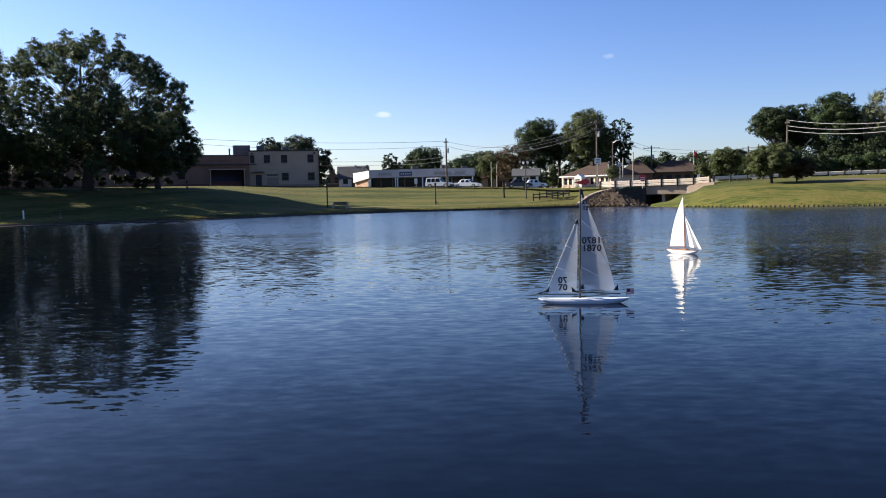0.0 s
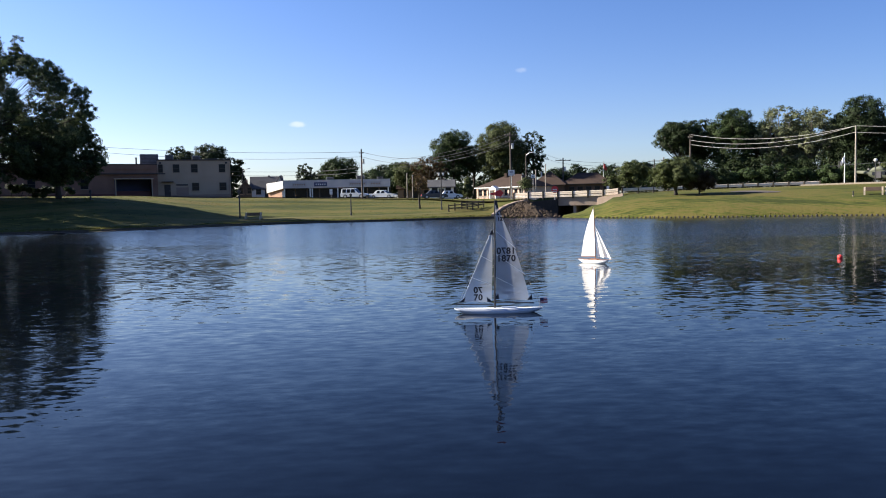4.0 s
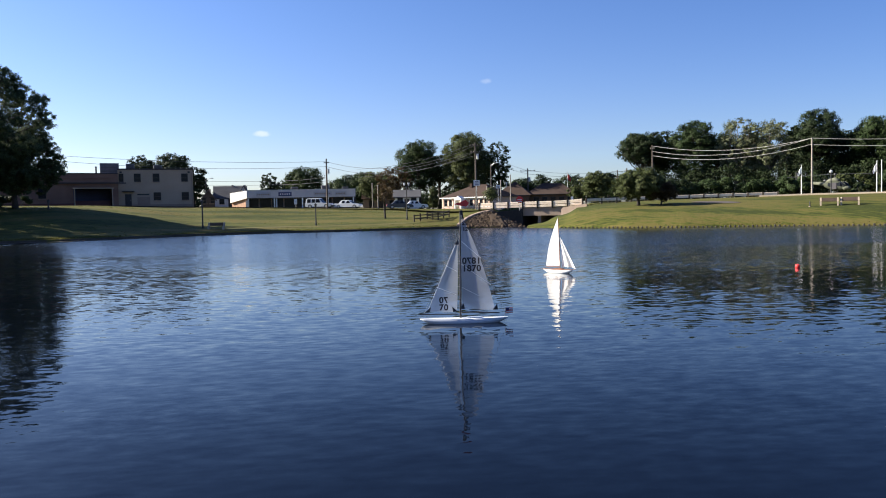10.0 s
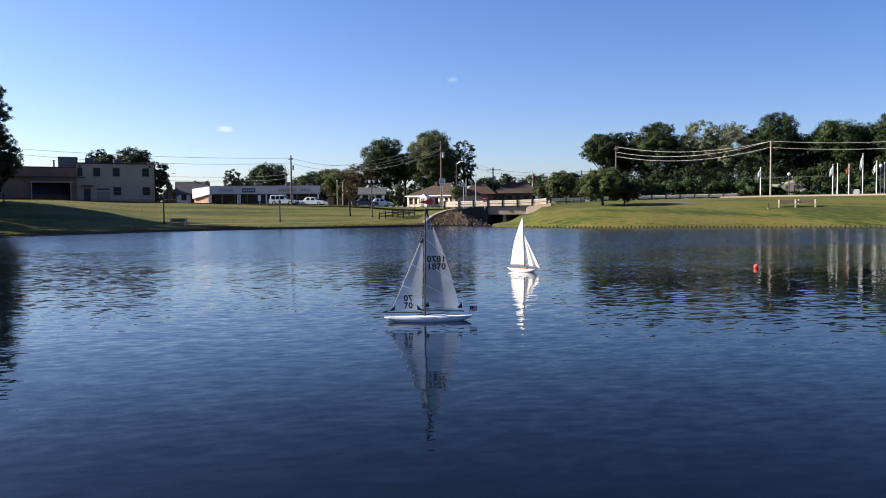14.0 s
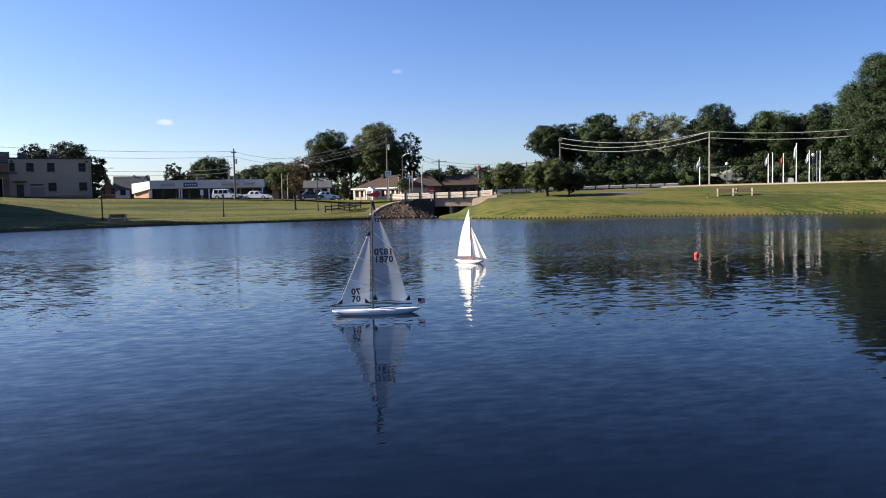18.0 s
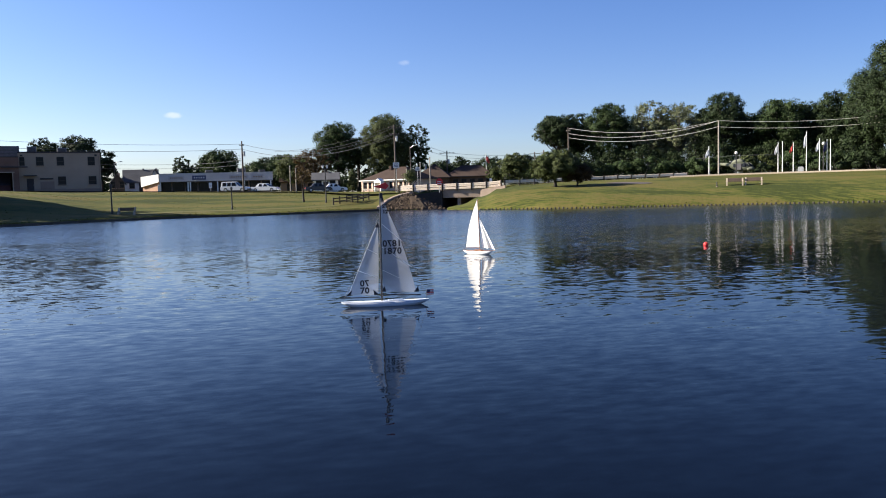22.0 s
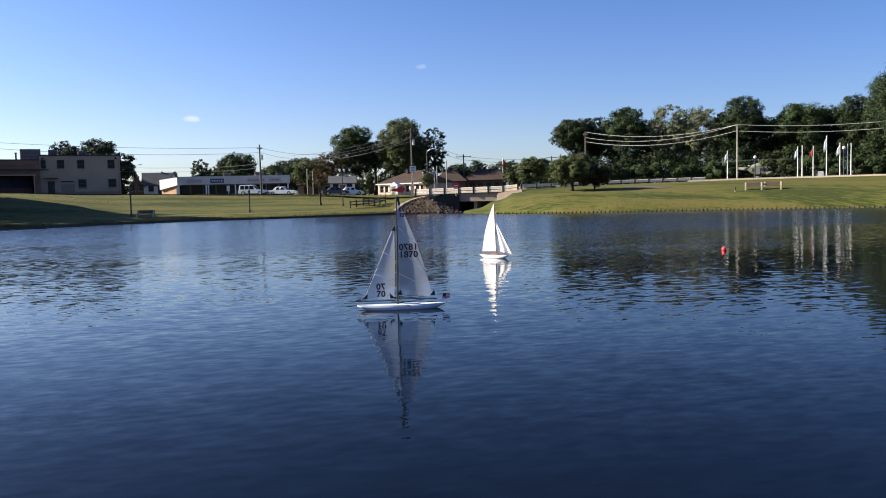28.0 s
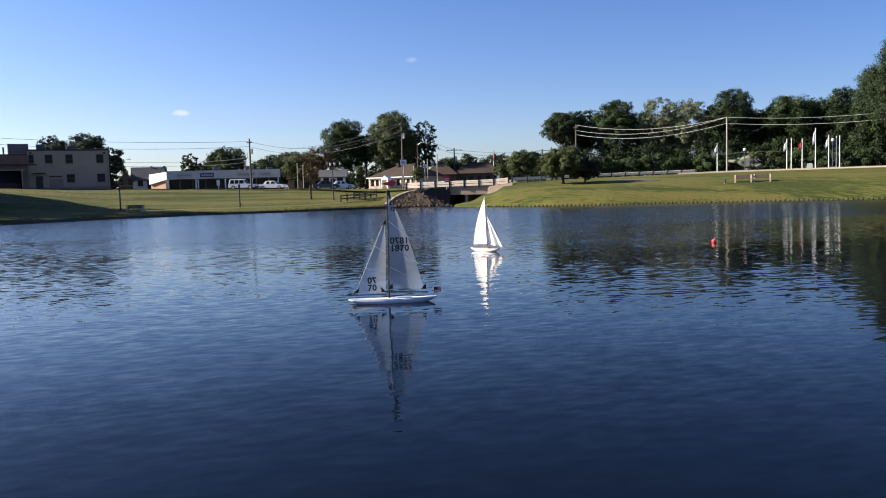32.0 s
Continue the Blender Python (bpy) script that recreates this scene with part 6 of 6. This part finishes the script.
SAIL = material("translucent_sailcloth", (0.58, 0.61, 0.66), (0.54, 0.57, 0.62), 0.6, 2, 20, 0.03, leaf=0.6)
FILM = clear_film("clear_sail_film", SAIL, 0.48)
SAIL_WHITE = material("white_sailcloth", (0.86, 0.85, 0.82), (0.82, 0.81, 0.78), 0.7, 2, 20, 0.05, leaf=0.25)
HULL_GREY = material("pale_grey_gelcoat", (0.44, 0.47, 0.52), (0.39, 0.42, 0.47), 0.25, 2, 12)
HULL_WHITE = material("white_gelcoat", (0.82, 0.82, 0.80), (0.76, 0.76, 0.74), 0.25, 2, 12)
VARNISH = material("varnished_wood", (0.22, 0.09, 0.035), (0.15, 0.06, 0.025), 0.3, 4, 30)
CARBON = material("black_spar", (0.022, 0.024, 0.03), (0.03, 0.03, 0.036), 0.35, 4, 30)
INK = material("black_sail_ink", (0.012, 0.013, 0.02), (0.02, 0.02, 0.028), 0.7, 4, 30)
THREAD = material("rigging_wire", (0.10, 0.10, 0.11), (0.07, 0.07, 0.08), 0.5, 4, 30)
BUOY_RED = material("faded_red_buoy", (0.60, 0.028, 0.022), (0.45, 0.022, 0.018), 0.5, 4, 20)


def hull_mesh(length, beam, deck, draft=0.0):
    """A yacht hull with long overhangs; bow towards -x, z = 0 the waterline. Returns the hull and the deck outline."""
    n, rings, edge = 15, [], []
    for i in range(n):
        u = -1 + 2 * i / (n - 1)
        x = u * length / 2
        w = beam / 2 * max(1 - abs(u) ** (2.4 if u < 0 else 3.2), 0.05 if u < 0 else 0.22)
        zd = deck * (1 + 0.28 * max(-u, 0) ** 2 + 0.12 * max(u, 0) ** 2)
        keel = -0.085 * length / 1.5 + (zd + 0.085 * length / 1.5 - 0.012) * abs(u) ** 2.6
        rings.append([(x, -w, zd), (x, -w * .98, zd * .55 + keel * .45), (x, -w * .62, zd * .15 + keel * .85), (x, 0, keel), (x, w * .62, zd * .15 + keel * .85), (x, w * .98, zd * .55 + keel * .45), (x, w, zd)])
        edge.append((x, w, zd))
    return Shape().loft(rings), edge


def sail_shape(corners, belly, rows=14, cols=7, roach=0.0):
    """A sail from its foot (tack, clew) to its head, bellied to y; the leech may curve out by roach."""
    tack, clew, head = (Vector(c) for c in corners)
    s, idx = Shape(), []
    for j in range(rows + 1):
        q = j / rows
        a, b = tack.lerp(head, q), clew.lerp(head, q)
        b = b + (clew - tack).normalized() * roach * math.sin(math.pi * q)
        for i in range(cols + 1):
            u = i / cols
            p = a.lerp(b, u) + Vector((0, belly * math.sin(math.pi * u) * (1 - q * .85), 0))
            s.v.append(tuple(p))
    w = cols + 1
    s.f = [(j * w + i, j * w + i + 1, (j + 1) * w + i + 1, (j + 1) * w + i) for j in range(rows) for i in range(cols)]
    return s


def lettering(words, m, size, parent, mirrored=False):
    """Digits in the built-in font, turned into a thin mesh."""
    cu = bpy.data.curves.new("digits", "FONT")
    cu.body, cu.size, cu.extrude, cu.align_x, cu.space_character = words, size, 0.0008, "CENTER", 1.08
    cu.offset = 0.005
    tmp = bpy.data.objects.new("digits", cu)
    scene.collection.objects.link(tmp)
    me = bpy.data.meshes.new_from_object(tmp.evaluated_get(bpy.context.evaluated_depsgraph_get()))
    bpy.data.objects.remove(tmp)
    me.materials.clear()
    me.materials.append(INK)
    ob = new("sail_number", me)
    ob.parent = parent
    ob.matrix_basis = m @ (Matrix.Diagonal((-1, 1, 1, 1)) if mirrored else Matrix.Identity(4))
    return tagged(ob, "black sail number")


def racing_yacht(m):
    y = thing("model_yacht", m, "pale grey model racing yacht with translucent numbered sails", "model boat")
    hull, edge = hull_mesh(1.5, .22, .068)
    part("hull", hull, HULL_GREY, y, smooth=True)
    part("deck", Shape().loft([[(x, -w * .97, z + .002) for x, w, z in edge] + [(x, w * .97, z + .002) for x, w, z in reversed(edge)], [(x, -w * .9, z + .012) for x, w, z in edge] + [(x, w * .9, z + .012) for x, w, z in reversed(edge)]]), HULL_WHITE, y, "white deck")
    part("hatch", Shape().box(.05, .3, -.05, .05, .078, .098, bevel=.01), HULL_GREY, y)
    mast = Vector((-.06, 0, .07))
    top = Vector((-.035, 0, 1.93))
    part("mast", Shape().tube([mast, mast.lerp(top, .5), top], [.017, .015, .010], 8), CARBON, y)
    # mainsail
    main = sail_shape(((-.035, 0, .24), (.53, -.07, .215), (-.02, 0, 1.90)), -.022, roach=.055)
    ms = part("mainsail", main, FILM, y, "translucent pale grey mainsail", smooth=True)
    part("batten", Shape().box(0, .10, -.004, .004, -.004, .004), INK, ms, at=pose(.30, -.055, 1.17, 0, 8, 0))
    part("batten", Shape().box(0, .10, -.004, .004, -.004, .004), INK, ms, at=pose(.42, -.06, .78, 0, 8, 0))
    part("headboard", Shape().prism([(-.03, 1.80), (.03, 1.80), (.0, 1.95), (-.035, 1.95)], -.006, .006), INK, ms, "black head patch")
    face = lambda x, z, yy: pose(x, yy, z, 90, 0, 0)
    lettering("1870", face(.14, .90, -.062), .15, ms)
    lettering("1870", face(.14, 1.03, -.062), .15, ms, True)
    lettering("12", face(.045, 1.60, -.04), .085, ms)
    lettering("12", face(.04, 1.70, -.035), .085, ms, True)
    for x0, z0, x1, z1 in ((-.03, .62, .50, .34), (-.028, 1.02, .46, .66), (-.025, 1.42, .30, 1.12)):
        part("seam", Shape().tube([(x0, -.012, z0), (x0 * .5 + x1 * .5, -.05, z0 * .5 + z1 * .5), (x1, -.055, z1)], .0045, 4), SAIL_WHITE, ms, "white stitched seam")
    part("luff_tape", Shape().tube([(-.03, -.012, .25), (-.018, -.012, 1.86)], .004, 4), HULL_GREY, ms)
    part("boom", Shape().tube([(-.045, 0, .188), (.6, -.085, .172)], .012, 6), CARBON, y)
    for x, z, yy in ((.54, .225, -.066), (-.02, .24, -.004)):
        part("corner_patch", Shape().prism([(x - .055, z), (x + .035, z), (x + .02, z + .10)], yy - .012, yy - .004), INK, y)
    # jib
    jib = sail_shape(((-.62, 0, .205), (-.12, -.05, .19), (-.09, 0, 1.44)), -.02, roach=.012)
    js = part("jib", jib, FILM, y, "translucent pale grey jib", smooth=True)
    lettering("70", face(-.345, .235, -.062), .145, js)
    lettering("70", face(-.345, .36, -.062), .145, js, True)
    for x, z, dx in ((-.62, .205, .06), (-.15, .2, -.05), (-.10, 1.36, .01)):
        part("corner_patch", Shape().prism([(x - .04, z), (x + .04, z), (x + dx, z + .09)], -.052, -.044), INK, js)
    for x0, z0, x1, z1 in ((-.46, .63, -.13, .50), (-.29, 1.0, -.11, .90)):
        part("seam", Shape().tube([(x0, -.012, z0), (x0 * .5 + x1 * .5, -.04, z0 * .5 + z1 * .5), (x1, -.045, z1)], .004, 4), SAIL_WHITE, js, "white stitched seam")
    part("luff_tape", Shape().tube([(-.62, -.008, .21), (-.09, -.008, 1.44)], .003, 4), HULL_GREY, js)
    part("jib_boom", Shape().tube([(-.74, 0, .160), (-.10, -.06, .160)], .010, 6), CARBON, y)
    part("forestay", Shape().tube([(-.70, 0, .13), (-.088, 0, 1.45)], .003, 5), THREAD, y)
    part("backstay", Shape().tube([(.72, 0, .12), top], .0022, 4), THREAD, y)
    for s in (-1, 1):
        part("shroud", Shape().tube([(-.05, s * .14, .11), (-.05, 0, 1.35)], .002, 4), THREAD, y)
    part("spreader", Shape().tube([(-.05, -.1, .85), (-.05, .1, .85)], .004, 5), CARBON, y)
    for x, z in ((.31, 1.165), (-.42, .82), (-.28, 1.12), (-.53, .55)):
        part("tell_tale", Shape().tube([(x - .03, -.06, z + .01), (x, -.06, z), (x + .04, -.06, z - .008)], .0028, 4), INK, y)
    part("fin_keel", Shape().box(-.12, .2, -.015, .015, -.30, -.06), HULL_GREY, y)
    part("rudder", Shape().box(.5, .6, -.008, .008, -.2, .0), HULL_GREY, y)
    v = part("wind_vane", Shape().tube([(-.035, 0, 1.92), (-.035, 0, 2.06)], .004, 5), INK, y)
    part("vane_arrow", Shape().prism([(-.15, 2.06), (.07, 2.01), (.12, 2.075), (.06, 2.13), (-.03, 2.09)], -.015, .015), RED_PAINT, v, "red vane arrow")
    f = part("ensign", Shape().tube([(.70, 0, .09), (.715, 0, .25)], .004, 5), THREAD, y, "small red, white and blue ensign on a staff")
    for k in range(7):
        part("stripe", Shape().box(.715, .835, -.003, .003, .155 + k * .0130, .155 + (k + 1) * .0130), FLAG_RED if k % 2 == 0 else FLAG_WHITE, f)
    part("canton", Shape().box(.713, .770, -.005, .005, .194, .2465), FLAG_NAVY, f)
    y.scale = (1.06, 1.06, 1.04)
    return y


def pond_yacht(m):
    """The smaller white yacht: a low white hull with wood trim, a tall mainsail and two headsails."""
    y = thing("model_yacht", m, "white model yacht with bright white sails and wooden deck", "model boat")
    hull, edge = hull_mesh(1.22, .28, .10)
    part("hull", hull, HULL_WHITE, y, smooth=True)
    part("deck", Shape().loft([[(x, -w * .96, z + .002) for x, w, z in edge] + [(x, w * .96, z + .002) for x, w, z in reversed(edge)], [(x, -w * .9, z + .01) for x, w, z in edge] + [(x, w * .9, z + .01) for x, w, z in reversed(edge)]]), VARNISH, y, "varnished wooden deck")
    for s in (-1, 1):
        part("toe_rail", Shape().tube([(x, s * w, z + .006) for x, w, z in edge], .008, 5), VARNISH, y)
    part("cabin", Shape().box(-.2, .12, -.06, .06, .11, .15, bevel=.02), VARNISH, y)
    part("mast", Shape().tube([(-.08, 0, .1), (-.06, 0, .9), (-.03, 0, 1.76)], [.013, .012, .007], 8), VARNISH, y)
    part("mainsail", sail_shape(((-.055, 0, .235), (.64, -.16, .20), (-.005, 0, 1.76)), -.06, roach=.10), SAIL_WHITE, y, "tall white mainsail", smooth=True)
    part("boom", Shape().tube([(-.07, 0, .205), (.66, -.16, .17)], .009, 6), VARNISH, y)
    part("staysail", sail_shape(((-.42, 0, .19), (-.10, -.07, .20), (-.08, 0, 1.12)), -.04), SAIL_WHITE, y, "white inner headsail", smooth=True)
    part("jib", sail_shape(((-.70, 0, .16), (-.28, -.1, .20), (-.085, 0, 1.16)), -.05), SAIL_WHITE, y, "white outer headsail", smooth=True)
    part("bowsprit", Shape().tube([(-.5, 0, .12), (-.72, 0, .15)], .009, 6), VARNISH, y)
    part("forestay", Shape().tube([(-.72, 0, .15), (-.08, 0, 1.2)], .003, 5), THREAD, y)
    part("backstay", Shape().tube([(.58, 0, .12), (-.03, 0, 1.74)], .0022, 4), THREAD, y)
    for s in (-1, 1):
        part("shroud", Shape().tube([(-.07, s * .13, .11), (-.065, 0, 1.2)], .002, 4), THREAD, y)
    part("fin_keel", Shape().box(-.15, .2, -.015, .015, -.28, -.05), HULL_WHITE, y)
    part("rudder", Shape().box(.42, .52, -.008, .008, -.16, 0), VARNISH, y)
    return y


racing_yacht(stand(10.05, 14.1, 4, z=0.0))
pond_yacht(stand(16.95, 25.2, 140, z=0.0))


def buoy():
    b = thing("marker_buoy", stand(32.97, 27.6, z=0), "small red racing mark buoy floating on the pond", "buoy")
    b.scale = (.70, .70, .46)
    part("float", Shape().tube([(0, 0, -.12), (0, 0, -.08), (0, 0, .16), (0, 0, .22), (0, 0, .25)], [.06, .11, .115, .08, .03], 14), BUOY_RED, b, smooth=True)
    part("eye", Shape().tube([(-.02, 0, .25), (-.02, 0, .30), (.02, 0, .30), (.02, 0, .25)], .006, 5), GALVANISED, b)


buoy()
